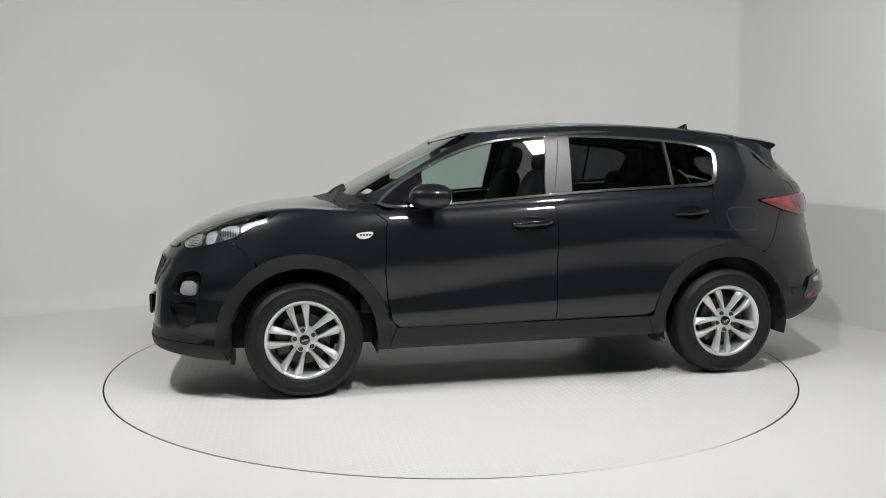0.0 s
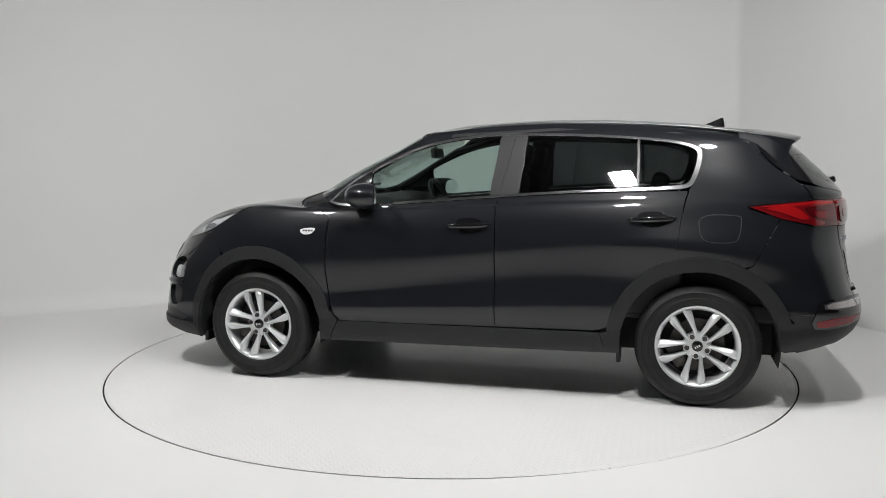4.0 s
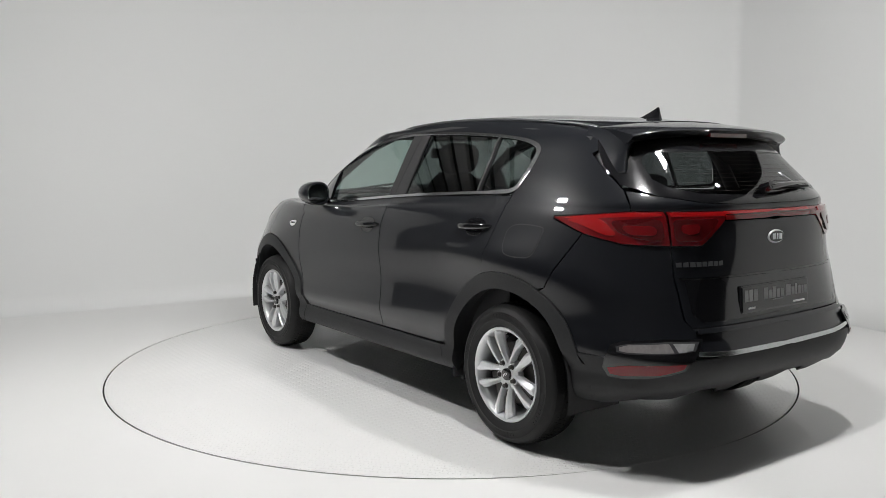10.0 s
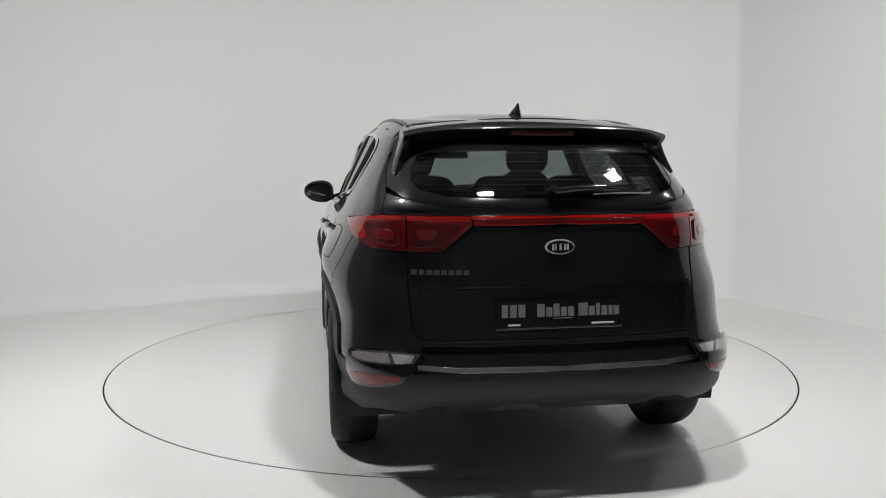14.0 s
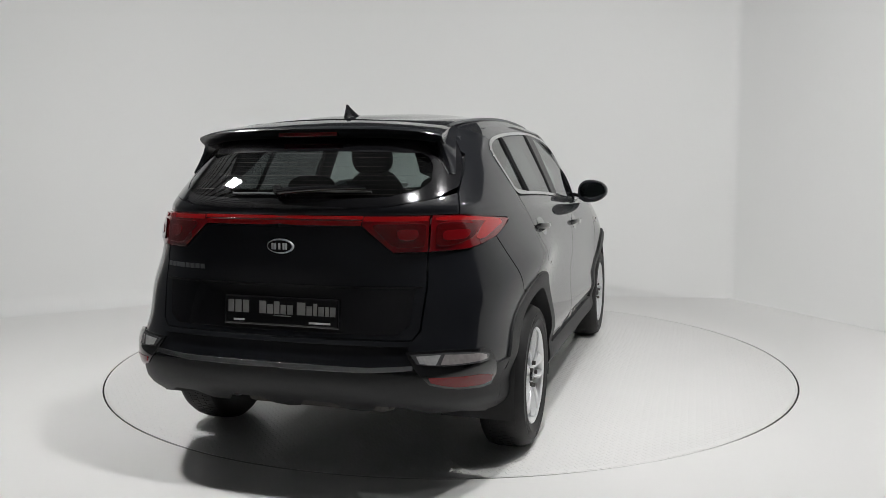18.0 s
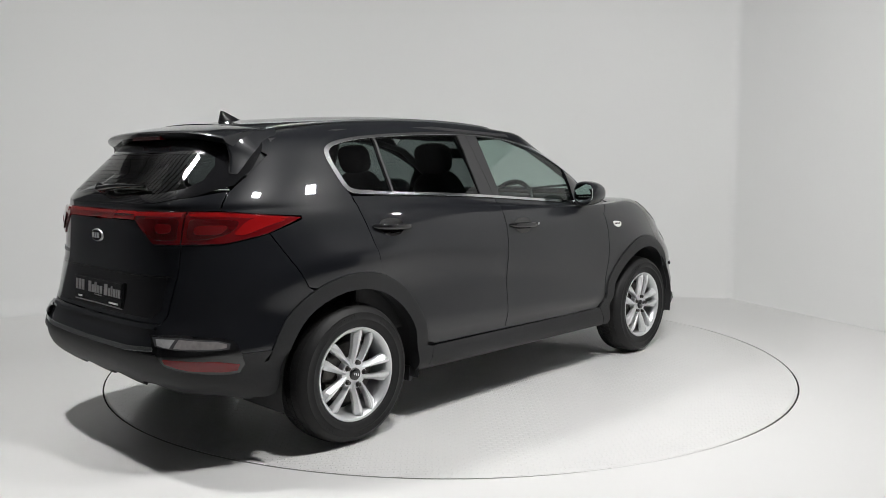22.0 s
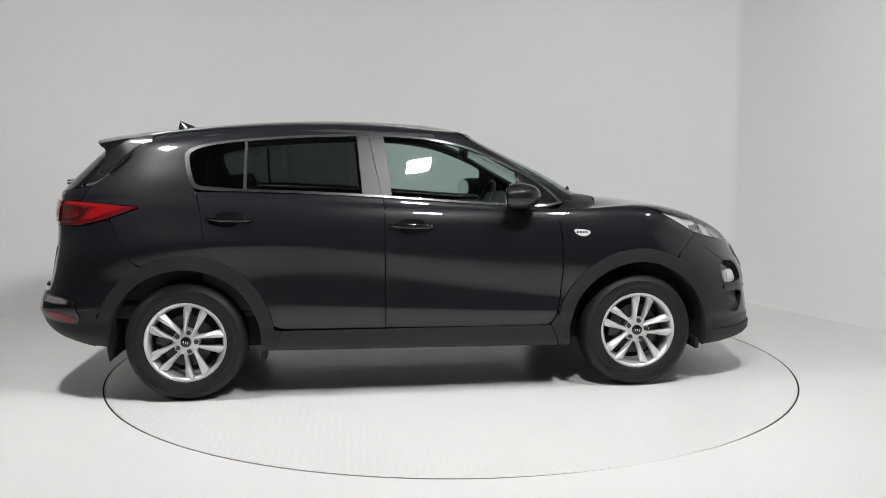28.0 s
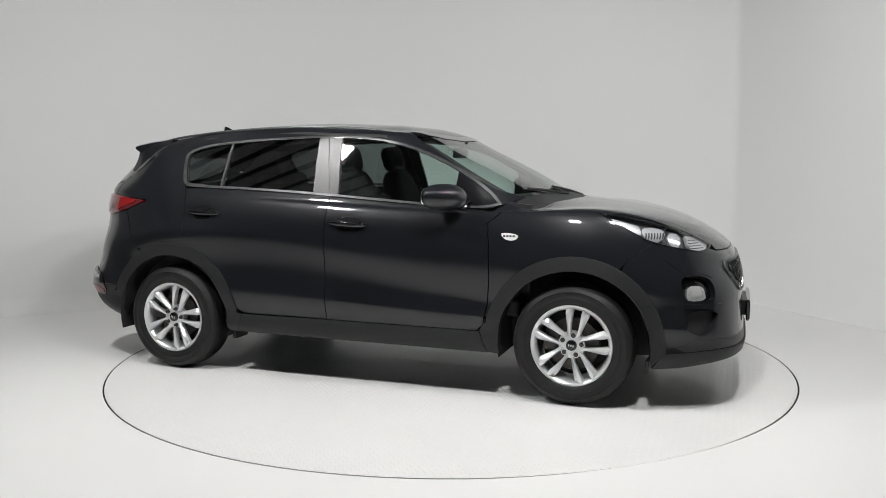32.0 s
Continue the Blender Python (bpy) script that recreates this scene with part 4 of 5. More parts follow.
    skin("lamp_cell", K([("r", 0.682, 0.607), ("s", -2.02, 0.597), ("s", -1.99, 0.586), ("s", -1.992, 0.573), ("s", -2.02, 0.570), ("r", 0.672, 0.573)]), CELL_ROSE, rl, side, step=0.02, depth=0.002, lift=0.0206)
    skin("lamp_rib", K([("r", 0.60, 0.600), ("r", 0.612, 0.6005), ("r", 0.640, 0.574), ("r", 0.628, 0.575)]), FOG, rl, side, step=0.02, depth=0.002, lift=0.0216)
    skin("reflector", K([("s", -1.94, 0.502), ("s", -2.03, 0.520), ("r", 0.703, 0.526), ("r", 0.632, 0.528), ("r", 0.640, 0.512), ("r", 0.714, 0.487), ("s", -1.99, 0.471), ("s", -1.945, 0.475)]), LENS_RED_DULL, pod, side, step=0.02, depth=0.004, lift=0.0195, label="dull red rear reflector")


for side in (1, -1):
    body_side(side)

skin("bonnet", [("t", 1.225, 0.0), ("t", 1.20, 0.35), ("t", 1.12, 0.64)] + HOOD_SIDE + K(LAMP_TOP) + [("f", 0.46, 0.862), ("f", 0.30, 0.856), ("f", 0.0, 0.855)], PAINT, car, whole=True, step=0.035, gap=0.0035)
cowl = skin("cowl", [("t", 1.222, 0.0), ("t", 1.197, 0.35), ("t", 1.117, 0.642), ("t", 1.047, 0.764), ("s", 0.97, 1.140), ("s", 1.0, 1.156), ("f", 0.60, 1.168), ("f", 0.35, 1.180), ("f", 0.0, 1.185)], CLAD, car, whole=True, step=0.04, lift=-0.004, label="black plastic cowl under the windscreen")
skin("windscreen", [("f", 0.0, 1.178), ("f", 0.35, 1.173), ("f", 0.60, 1.162)] + SCREEN_SIDE + [("t", 0.30, 0.50), ("t", 0.345, 0.35), ("t", 0.365, 0.0)], CLEAR_GLASS, car, whole=True, depth=0, step=0.05, lift=-0.002, label="clear windscreen")
skin("roof", [("t", 0.36, 0.0), ("t", 0.34, 0.35), ("t", 0.295, 0.50)] + ROOF_SIDE[::-1] + [("t", -1.685, 0.540), ("t", -1.70, 0.30), ("t", -1.70, 0.0)], PAINT, car, whole=True, step=0.05, gap=0.001)
skin("windscreen_band", [("t", 0.363, 0.0), ("t", 0.343, 0.35), ("t", 0.30, 0.49), ("t", 0.345, 0.50), ("t", 0.40, 0.35), ("t", 0.42, 0.0)], GLOSS_BLACK, car, whole=True, step=0.03, depth=0, lift=0.001)
REARGLASS = [("r", 0.0, 1.176), ("r", 0.25, 1.177), ("r", 0.45, 1.187), ("r", 0.60, 1.216), ("r", 0.660, 1.262), ("r", 0.645, 1.34), ("r", 0.61, 1.42), ("r", 0.575, 1.475), ("r", 0.0, 1.485)]
gate = skin("tailgate", [("r", 0.0, 1.107), ("r", 0.352, 1.107), ("r", 0.475, 1.003), ("r", 0.595, 1.004), ("r", 0.600, 0.87), ("r", 0.585, 0.70), ("r", 0.56, 0.665), ("r", 0.0, 0.66)], PAINT, car, whole=True, step=0.045, gap=0.0015)
skin("rear_window", REARGLASS, REAR_GLASS, gate, whole=True, depth=0, step=0.05, label="dark rear window")
RINNER = [("r", 0.0, 1.215), ("r", 0.25, 1.216), ("r", 0.44, 1.224), ("r", 0.54, 1.25), ("r", 0.57, 1.285), ("r", 0.555, 1.35), ("r", 0.53, 1.385), ("r", 0.50, 1.40), ("r", 0.0, 1.412)]
skin("glass_border", REARGLASS + RINNER[::-1], GLOSS_BLACK, gate, whole=True, depth=0, step=0.03, lift=0.001, label="black printed glass border")
for i in range(10):
    z = 1.234 + 0.0185 * i
    pts = [on_skin("r", abs(y), z, 0.0005, 1 if y >= 0 else -1) for y in [-0.52 + 0.08 * k for k in range(14)]]
    part("defroster_line", tube(pts, 0.00045, 4), DEFROST, gate)
skin("upper_panel", [("r", 0.0, 1.152), ("r", 0.597, 1.153), ("s", -1.930, 1.154), ("r", 0.664, 1.235), ("r", 0.60, 1.213), ("r", 0.45, 1.184), ("r", 0.25, 1.174), ("r", 0.0, 1.173)], PAINT, gate, whole=True, step=0.03)
skin("light_bar", [("r", 0.0, 1.146), ("r", 0.354, 1.147), ("r", 0.346, 1.112), ("r", 0.0, 1.112)], RED_BAR, gate, whole=True, step=0.03, lift=0.008, bulge=0.004, label="red light bar across the tailgate")
skin("light_bar_groove", [("r", 0.0, 1.1335), ("r", 0.35, 1.1335), ("r", 0.35, 1.1295), ("r", 0.0, 1.1295)], LENS_RED_DARK, gate, whole=True, step=0.03, depth=0.002, lift=0.0135)
skin("tailgate_crease", [("r", 0.0, 0.868), ("r", 0.585, 0.872), ("r", 0.585, 0.866), ("r", 0.0, 0.861)], GLOSS_BLACK, gate, whole=True, step=0.03, depth=0.003, lift=0.003)
skin("lower_panel", [("r", 0.0, 0.858), ("r", 0.56, 0.862), ("r", 0.545, 0.72), ("r", 0.50, 0.685), ("r", 0.0, 0.678)], GLOSS_BLACK, gate, whole=True, step=0.05, depth=0.004, lift=0.0022)
bumper = skin("rear_bumper", [("r", 0.0, 0.655), ("r", 0.56, 0.66), ("r", 0.592, 0.70), ("r", 0.606, 0.87), ("r", 0.603, 1.003), ("s", -1.93, 1.009), ("s", -1.753, 1.047), ("s", -1.612, 0.80)] + K(arc(RX, 0.505, 119, 152, 6)) + [("s", -1.80, 0.54), ("r", 0.79, 0.54), ("r", 0.0, 0.54)], PAINT, car, whole=True, step=0.045, gap=0.0002)
skin("bumper_ledge", [("r", 0.0, 0.650), ("r", 0.55, 0.656), ("r", 0.55, 0.640), ("r", 0.0, 0.634)], PAINT, bumper, whole=True, step=0.03, depth=0.02, lift=0.016)
skin("rear_bumper_cladding", [("r", 0.0, 0.542), ("r", 0.79, 0.537), ("s", -1.80, 0.537), ("s", -1.835, 0.49), ("s", -1.855, 0.32), ("r", 0.72, 0.365), ("r", 0.60, 0.362), ("r", 0.52, 0.402), ("r", 0.42, 0.402), ("r", 0.36, 0.362), ("r", 0.28, 0.362), ("r", 0.23, 0.402), ("r", 0.10, 0.402), ("r", 0.06, 0.365), ("r", 0.0, 0.362)],
     CLAD, bumper, whole=True, step=0.04, depth=0.05, lift=0.010, label="black plastic lower bumper cladding")
skin("bumper_strip", [("r", 0.0, 0.556), ("r", 0.40, 0.560), ("r", 0.575, 0.572), ("r", 0.575, 0.556), ("r", 0.40, 0.542), ("r", 0.0, 0.536)], SATIN_CHROME, bumper, whole=True, step=0.025, depth=0.012, lift=0.015, label="satin silver bumper strip")
nose = skin("front_bumper", [("f", 0.0, 0.852), ("f", 0.30, 0.853), ("f", 0.46, 0.857)] + K(LAMP_LOW[:4]) + [("s", 1.7362, 0.9105), ("s", 1.6132, 0.8045)] + K(arc(FX, 0.505, 58, 0, 9)) + [("s", 1.83, 0.30), ("f", 0.6, 0.32), ("f", 0.0, 0.32)], PAINT, car, whole=True, step=0.04, depth=0.045, holes=[S(FOG_POCKET), S(SIDE_INTAKE)])
skin("front_lip", [("f", 0.0, 0.338), ("f", 0.5, 0.338), ("s", 2.10, 0.335), ("s", 1.93, 0.322), ("s", 1.82, 0.315), ("s", 1.768, 0.240), ("s", 1.905, 0.250), ("s", 2.106, 0.280), ("f", 0.5, 0.298), ("f", 0.0, 0.298)], CLAD, nose, whole=True, step=0.04, depth=0.03, lift=0.014, bulge=0.006, label="black plastic front lip")
skin("lower_intake", [("f", 0.0, 0.398), ("f", 0.5, 0.397), ("s", 2.10, 0.394), ("s", 2.0, 0.386), ("s", 1.89, 0.350), ("s", 1.94, 0.332), ("s", 2.10, 0.344), ("f", 0.5, 0.346), ("f", 0.0, 0.346)], SATIN_BLACK, nose, whole=True, step=0.03, depth=0.004, lift=0.003)

# grille with a chrome frame and a lattice of small bars
GRILLE = [("f", 0.0, 0.796), ("f", 0.20, 0.798), ("f", 0.40, 0.802), ("f", 0.465, 0.792), ("f", 0.482, 0.760), ("f", 0.462, 0.700), ("f", 0.425, 0.650), ("f", 0.37, 0.634), ("f", 0.20, 0.630), ("f", 0.0, 0.630)]
grille = skin("grille", GRILLE, SATIN_BLACK, car, whole=True, step=0.03, depth=0.004, lift=0.003, label="black lattice grille in a bright frame")
FRAME = [("f", 0.0, 0.803), ("f", 0.20, 0.805), ("f", 0.403, 0.8095), ("f", 0.471, 0.799), ("f", 0.490, 0.760), ("f", 0.469, 0.697), ("f", 0.430, 0.644), ("f", 0.372, 0.627), ("f", 0.20, 0.623), ("f", 0.0, 0.623)]
skin("grille_frame", FRAME + GRILLE[::-1], SATIN_RAIL, grille, whole=True, step=0.015, depth=0.012, lift=0.010, label="bright grille frame")
for i in range(19):
    y0 = -0.468 + 0.052 * i
    for lean in (1, -1):
        pts = []
        for j in range(7):
            z = 0.640 + 0.150 * j / 6
            y = y0 + lean * 0.09 * (j / 6 - 0.5)
            if abs(y) < 0.455 - 0.6 * max(0, 0.70 - z):
                q = on_skin("f", abs(y), z, 0.006)
                pts.append((q.x, q.y if y >= 0 else -q.y, q.z))
        if len(pts) > 1:
            part("lattice_bar", tube(pts, 0.0035, 5), GLOSS_BLACK, grille)


def plate(x, z, lean, front):
    """A black number plate; its writing stands as plain bars."""
    hold = new("number_plate")
    hold.parent = car
    hold.matrix_basis = pose(x, 0, z, 0, lean, 0 if front else 180)
    tagged(hold, "black dealer plate with grey bars of lettering")
    bm = bmesh.new()
    box_into(bm, (-0.012, -0.262, -0.062), (0.006, 0.262, 0.062), 0.006)
    part("plate_holder", bm, GLOSS_BLACK, hold)
    bm = bmesh.new()
    box_into(bm, (0.006, -0.255, -0.054), (0.010, 0.255, 0.056), 0.002)
    part("plate_face", bm, GLOSS_BLACK, hold)
    x0 = -0.240
    for wdt, gap_after, tall in ((0.022, 0.006, 0.046), (0.024, 0.006, 0.046), (0.024, 0.042, 0.046), (0.026, 0.005, 0.046), (0.022, 0.004, 0.034), (0.021, 0.005, 0.046), (0.021, 0.005, 0.034), (0.021, 0.016, 0.034),
                                 (0.032, 0.005, 0.046), (0.021, 0.005, 0.034), (0.014, 0.005, 0.044), (0.021, 0.005, 0.034), (0.014, 0.004, 0.034), (0.020, 0.0, 0.034)):
        bm = bmesh.new()
        wdt, gap_after = wdt * 1.17, gap_after * 1.17
        box_into(bm, (0.010, x0, -0.010), (0.0115, x0 + wdt, -0.010 + tall * 1.12), 0.0)
        part("lettering_bar", bm, TEXT_GREY, hold)
        x0 += wdt + gap_after
    for a, b in ((-0.215, -0.165), (0.13, 0.225)):
        bm = bmesh.new()
        box_into(bm, (0.010, a, -0.044), (0.0115, b, -0.036))
        part("small_print_bar", bm, WHITE_PLASTIC, hold)
    bm = bmesh.new()
    box_into(bm, (0.010, -0.03, -0.019), (0.0112, 0.05, -0.015))
    part("small_print_bar", bm, TEXT_GREY, hold)


q = on_skin("r", 0.0, 0.756, 0.003)
plate(q.x, 0.756, -4, False)
q = on_skin("f", 0.0, 0.49, 0.03)
plate(q.x, 0.49, 0, True)
bm = bmesh.new()
box_into(bm, (2.19, -0.20, 0.45), (2.255, 0.20, 0.54), 0.01)
part("plate_bracket", bm, SATIN_BLACK, car)

# emblem and name on the tailgate
q = on_skin("r", 0.0, 1.034, 0.004)
bm = bmesh.new()
bmesh.ops.create_cone(bm, cap_ends=True, segments=40, radius1=1, radius2=0.93, depth=1, matrix=Matrix.Translation(q) @ Matrix.Rotation(radians(-90), 4, "Y") @ Matrix.Diagonal((0.031, 0.062, 0.006, 1)))
em = part("emblem", bm, ALLOY, gate, "oval chrome emblem with a dark field", smooth=30)
bm = bmesh.new()
bmesh.ops.create_cone(bm, cap_ends=True, segments=40, radius1=1, radius2=1, depth=1, matrix=Matrix.Translation(q + Vector((-0.0045, 0, 0))) @ Matrix.Rotation(radians(-90), 4, "Y") @ Matrix.Diagonal((0.0245, 0.054, 0.003, 1)))
part("emblem_field", bm, GLOSS_BLACK, gate, smooth=30)
for y in (-0.03, -0.019, 0.0, 0.02, 0.031):
    bm = bmesh.new()
    box_into(bm, (q.x - 0.0085, q.y + y - 0.0045, q.z - 0.013), (q.x - 0.005, q.y + y + 0.0045, q.z + 0.013), 0.001)
    part("emblem_bar", bm, ALLOY, gate)
for i, wd in enumerate((0.020, 0.020, 0.022, 0.021, 0.020, 0.021, 0.021, 0.020)):
    y = 0.587 - 0.0285 * i
    skin("lettering_bar", [("r", y, 0.937), ("r", y - wd, 0.937), ("r", y - wd, 0.919), ("r", y, 0.919)], SATIN_RAIL, gate, step=0.02, depth=0.003, lift=0.004)


def spoiler():
    """Roof spoiler that runs out into two side fins beside the rear window."""
    rows = []
    n = 37
    for i in range(n):
        y = -0.585 + 1.17 * i / (n - 1)
        a = abs(y) / 0.585
        x0 = -1.672 + 0.10 * a**5
        x1 = -1.925 + 0.055 * a**2 + 0.030 * a**8
        z0 = float(roof_height(np.array([x0]), np.array([y]))[0]) + 0.003
        z1 = 1.512 - 0.012 * a**2 - 0.022 * a**6
        xm, zm = (x0 + x1) / 2, (z0 + z1) / 2 + 0.007
        yf, ym = y * 0.945, y * 0.975
        rows.append([(x0, yf, z0), (xm, ym, zm), (x1 + 0.03, y, z1 + 0.008), (x1 + 0.006, y, z1 + 0.002), (x1, y, z1 - 0.006), (x1 + 0.010, y, z1 - 0.018),
                     (x1 + 0.05, y, z1 - 0.042), (x0 - 0.10, ym, z0 - 0.075), (x0 + 0.01, yf, z0 - 0.045)])
    bm = bmesh.new()
    vs = [[bm.verts.new(c) for c in r] for r in rows]
    for ra, rb in zip(vs, vs[1:]):
        for k in range(9):
            bm.faces.new((ra[k], ra[(k + 1) % 9], rb[(k + 1) % 9], rb[k]))
    bm.faces.new(vs[0])
    bm.faces.new(vs[-1][::-1])
    bmesh.ops.recalc_face_normals(bm, faces=bm.faces)
    sp = part("roof_spoiler", bm, PAINT, car, "black roof spoiler over the rear window", smooth=50)
    edge = [(-1.54, 1.530), (-1.70, 1.508), (-1.80, 1.489), (-1.838, 1.478), (-1.828, 1.462), (-1.812, 1.44), (-1.808, 1.41), (-1.815, 1.37), (-1.836, 1.316), (-1.74, 1.295), (-1.64, 1.355), (-1.54, 1.44)]
    for side in (1, -1):
        bm = bmesh.new()
        rings = []
        for inset, dy, dx in ((0.006, 0.0, 0), (0.0, -0.005, 0), (0.0, -0.022, 0.002), (0.0, -0.09, 0.03), (0.0, -0.17, 0.075)):
            ring = []
            for x, z in outset(edge, -inset):
                yo = 0.655 - 0.42 * (z - 1.30) - 0.10 * max(0, -1.66 - x)
                ring.append(bm.verts.new((x + dx, side * (yo + dy), z)))
            rings.append(ring)
        for ra, rb in zip(rings, rings[1:]):
            for k in range(len(edge)):
                j = (k + 1) % len(edge)
                bm.faces.new((ra[k], ra[j], rb[j], rb[k]))
        bm.faces.new(rings[0])
        bm.faces.new(rings[-1][::-1])
        bmesh.ops.recalc_face_normals(bm, faces=bm.faces)
        for f in bm.faces:
            c = f.calc_center_median()
            f.material_index = 1 if abs(c.y) < 0.655 - 0.42 * (c.z - 1.30) - 0.035 else 0
        part("spoiler_fin", bm, PAINT, sp, "gloss black side fin", smooth=40).data.materials.append(GLOSS_BLACK)
    bm = bmesh.new()
    box_into(bm, (-1.912, -0.14, 1.474), (-1.87, 0.14, 1.492), 0.003)
    part("high_brake_light", bm, LENS_RED, sp, "narrow red high brake light")


spoiler()

skin("windscreen_sticker", [("t", 0.972, 0.575), ("t", 0.935, 0.57), ("t", 0.905, 0.635), ("t", 0.94, 0.645)], WHITE_PLASTIC, car, 1, step=0.03, depth=0, lift=-0.006, label="small white sticker inside the windscreen")

# rear wiper
q0, q1 = on_skin("r", 0.02, 1.222, 0.035), on_skin("r", 0.345, 1.245, 0.022, -1)
bm = tube([q0 + (q1 - q0) * (i / 10) + Vector((-0.012 * math.sin(math.pi * i / 10), 0, 0.006 * math.sin(math.pi * i / 10))) for i in range(11)], lambda t: 0.020 - 0.012 * t, 8, 0.8)
wp = part("rear_wiper", bm, GLOSS_BLACK, car, "black rear wiper arm", smooth=60)
q2, q3 = on_skin("r", 0.06, 1.240, 0.012, -1), on_skin("r", 0.37, 1.236, 0.012, -1)
part("wiper_blade", tube([q2 + (q3 - q2) * (i / 6) for i in range(7)], 0.006, 6), DARK, wp)
bm = bmesh.new()
bmesh.ops.create_cone(bm, cap_ends=True, segments=20, radius1=0.026, radius2=0.018, depth=0.05, matrix=Matrix.Translation(q0 + Vector((0.01, 0, 0))) @ Matrix.Rotation(radians(-65), 4, "Y"))
part("wiper_pivot", bm, GLOSS_BLACK, wp, smooth=40)

# front wipers on the cowl
for ya, yb in ((0.55, 0.02), (0.02, -0.50)):
    pa, pb = on_skin("t", 1.13, abs(ya), 0.002, 1 if ya > 0 else -1), on_skin("f", abs(yb), 1.195, 0.008, 1 if yb >= 0 else -1)
    part("front_wiper", tube([pa + (pb - pa) * (i / 8) + Vector((0.006, 0, 0.004)) * math.sin(math.pi * i / 8) for i in range(9)], 0.009, 6), DARK, cowl)

# shark-fin antenna
zr = float(roof_height(np.array([-1.42]), np.array([0.0]))[0])
bm = bmesh.new()
secs = []
for i in range(9):
    t = i / 8
    x0, x1 = -1.262 - 0.218 * t**0.62, -1.505 + 0.012 * t
    z = zr - 0.014 + 0.066 * t
    w = 0.038 * (1 - t) ** 1.15 + 0.0045
    secs.append([bm.verts.new((x0 + (x1 - x0) * k, w * s * (math.sin(math.pi * (0.12 + 0.8 * k)) ** 0.8), z)) for k, s in ((0, 0), (0.3, 1), (0.7, 1), (1, 0.8), (1, -0.8), (0.7, -1), (0.3, -1))])
for ra, rb in zip(secs, secs[1:]):
    for k in range(7):
        bm.faces.new((ra[k], ra[(k + 1) % 7], rb[(k + 1) % 7], rb[k]))
bm.faces.new(secs[-1])
bmesh.ops.recalc_face_normals(bm, faces=bm.faces)
part("antenna", bm, GLOSS_BLACK, car, "black shark-fin roof antenna", smooth=50)

# roof rails
for side in (1, -1):
    pts = []
    for i in range(25):
        t = i / 24
        x = 0.02 - 1.60 * t
        y = 0.555 - 0.02 * t
        z = float(roof_height(np.array([x]), np.array([y]))[0]) - 0.004 + 0.009 * math.sin(math.pi * t) ** 0.35
        pts.append((x, y * side, z))
    part("roof_rail", tube(pts, 0.010, 8, 0.8), SATIN_RAIL, car, "dull silver roof rail", smooth=60)


def door_mirror(side):
    """A rounded shell on a short foot, with its glass facing back."""
    hold = new("door_mirror")
    hold.parent = car
    tagged(hold, "black door mirror with a slim bright foot")
    bm = bmesh.new()
    bmesh.ops.create_uvsphere(bm, u_segments=32, v_segments=18, radius=1)
    for v in bm.verts:
        x, y, z = v.co
        fx = x if x > 0 else max(x, -0.42) * 0.9
        sg = lambda a, p: math.copysign(abs(a) ** p, a)
        taper = 1 - 0.18 * y
        v.co = Vector((0.585 + 0.135 * sg(fx, 0.9) - 0.03 * y, side * (0.922 + 0.105 * sg(y, 0.86)), 1.166 + 0.078 * sg(z, 0.88) * taper - 0.012 * (1 - y) * 0.3))
    if side < 0:
        bmesh.ops.reverse_faces(bm, faces=bm.faces)
    part("mirror_shell", bm, PAINT, hold, smooth=50)
    bm = bmesh.new()
    ring = [bm.verts.new((0.527 - 0.03 * math.cos(t), side * (0.925 + 0.088 * math.copysign(abs(math.cos(t)) ** 0.8, math.cos(t))), 1.165 + 0.060 * math.copysign(abs(math.sin(t)) ** 0.8, math.sin(t)))) for t in [2 * math.pi * i / 32 for i in range(32)]]
    f = bm.faces.new(ring)
    r = bmesh.ops.extrude_face_region(bm, geom=[f])
    bmesh.ops.translate(bm, verts=[v for v in r["geom"] if isinstance(v, bmesh.types.BMVert)], vec=(-0.006, 0, 0))
    bmesh.ops.recalc_face_normals(bm, faces=bm.faces)
    part("mirror_glass", bm, MIRROR, hold, "mirror glass")
    pa = on_skin("s", 0.70, 1.135, 0.0, side)
    part("mirror_foot", tube([pa, (0.68, side * 0.83, 1.12), (0.63, side * 0.88, 1.115)], 0.022, 8, 0.6), GLOSS_BLACK, hold, smooth=60)
    part("foot_trim", tube([(0.70, side * 0.815, 1.107), (0.66, side * 0.85, 1.100)], 0.008, 6), CHROME, hold, "bright trim", smooth=60)


door_mirror(1)
door_mirror(-1)

# underside, axles and exhaust
bm = bmesh.new()
box_into(bm, (-2.02, -0.50, 0.38), (2.0, 0.50, 0.46), 0.04)
box_into(bm, (-0.86, -0.80, 0.39), (0.86, 0.80, 0.45), 0.03)
box_into(bm, (-2.10, -0.72, 0.42), (-1.85, 0.72, 0.55), 0.03)
for y in (0.80, -0.855):
    box_into(bm, (-0.88, y, 0.31), (0.88, y + 0.055, 0.46), 0.004)
part("underbody", bm, DARK, car)
bm = bmesh.new()
box_into(bm, (-1.98, -0.40, 0.29), (-1.78, 0.30, 0.40), 0.05)
part("silencer", bm, CAST_IRON, car, "dull metal silencer box")
for x in (FX, RX):
    part("axle", tube([(x, -0.70, HUB), (x, 0.70, HUB)], 0.05, 10), DARK, car)
for y in (0.30, -0.30):
    part("suspension_arm", tube([(RX + 0.35, y, 0.27), (RX, y * 2.2, 0.25)], 0.03, 8), DARK, car)

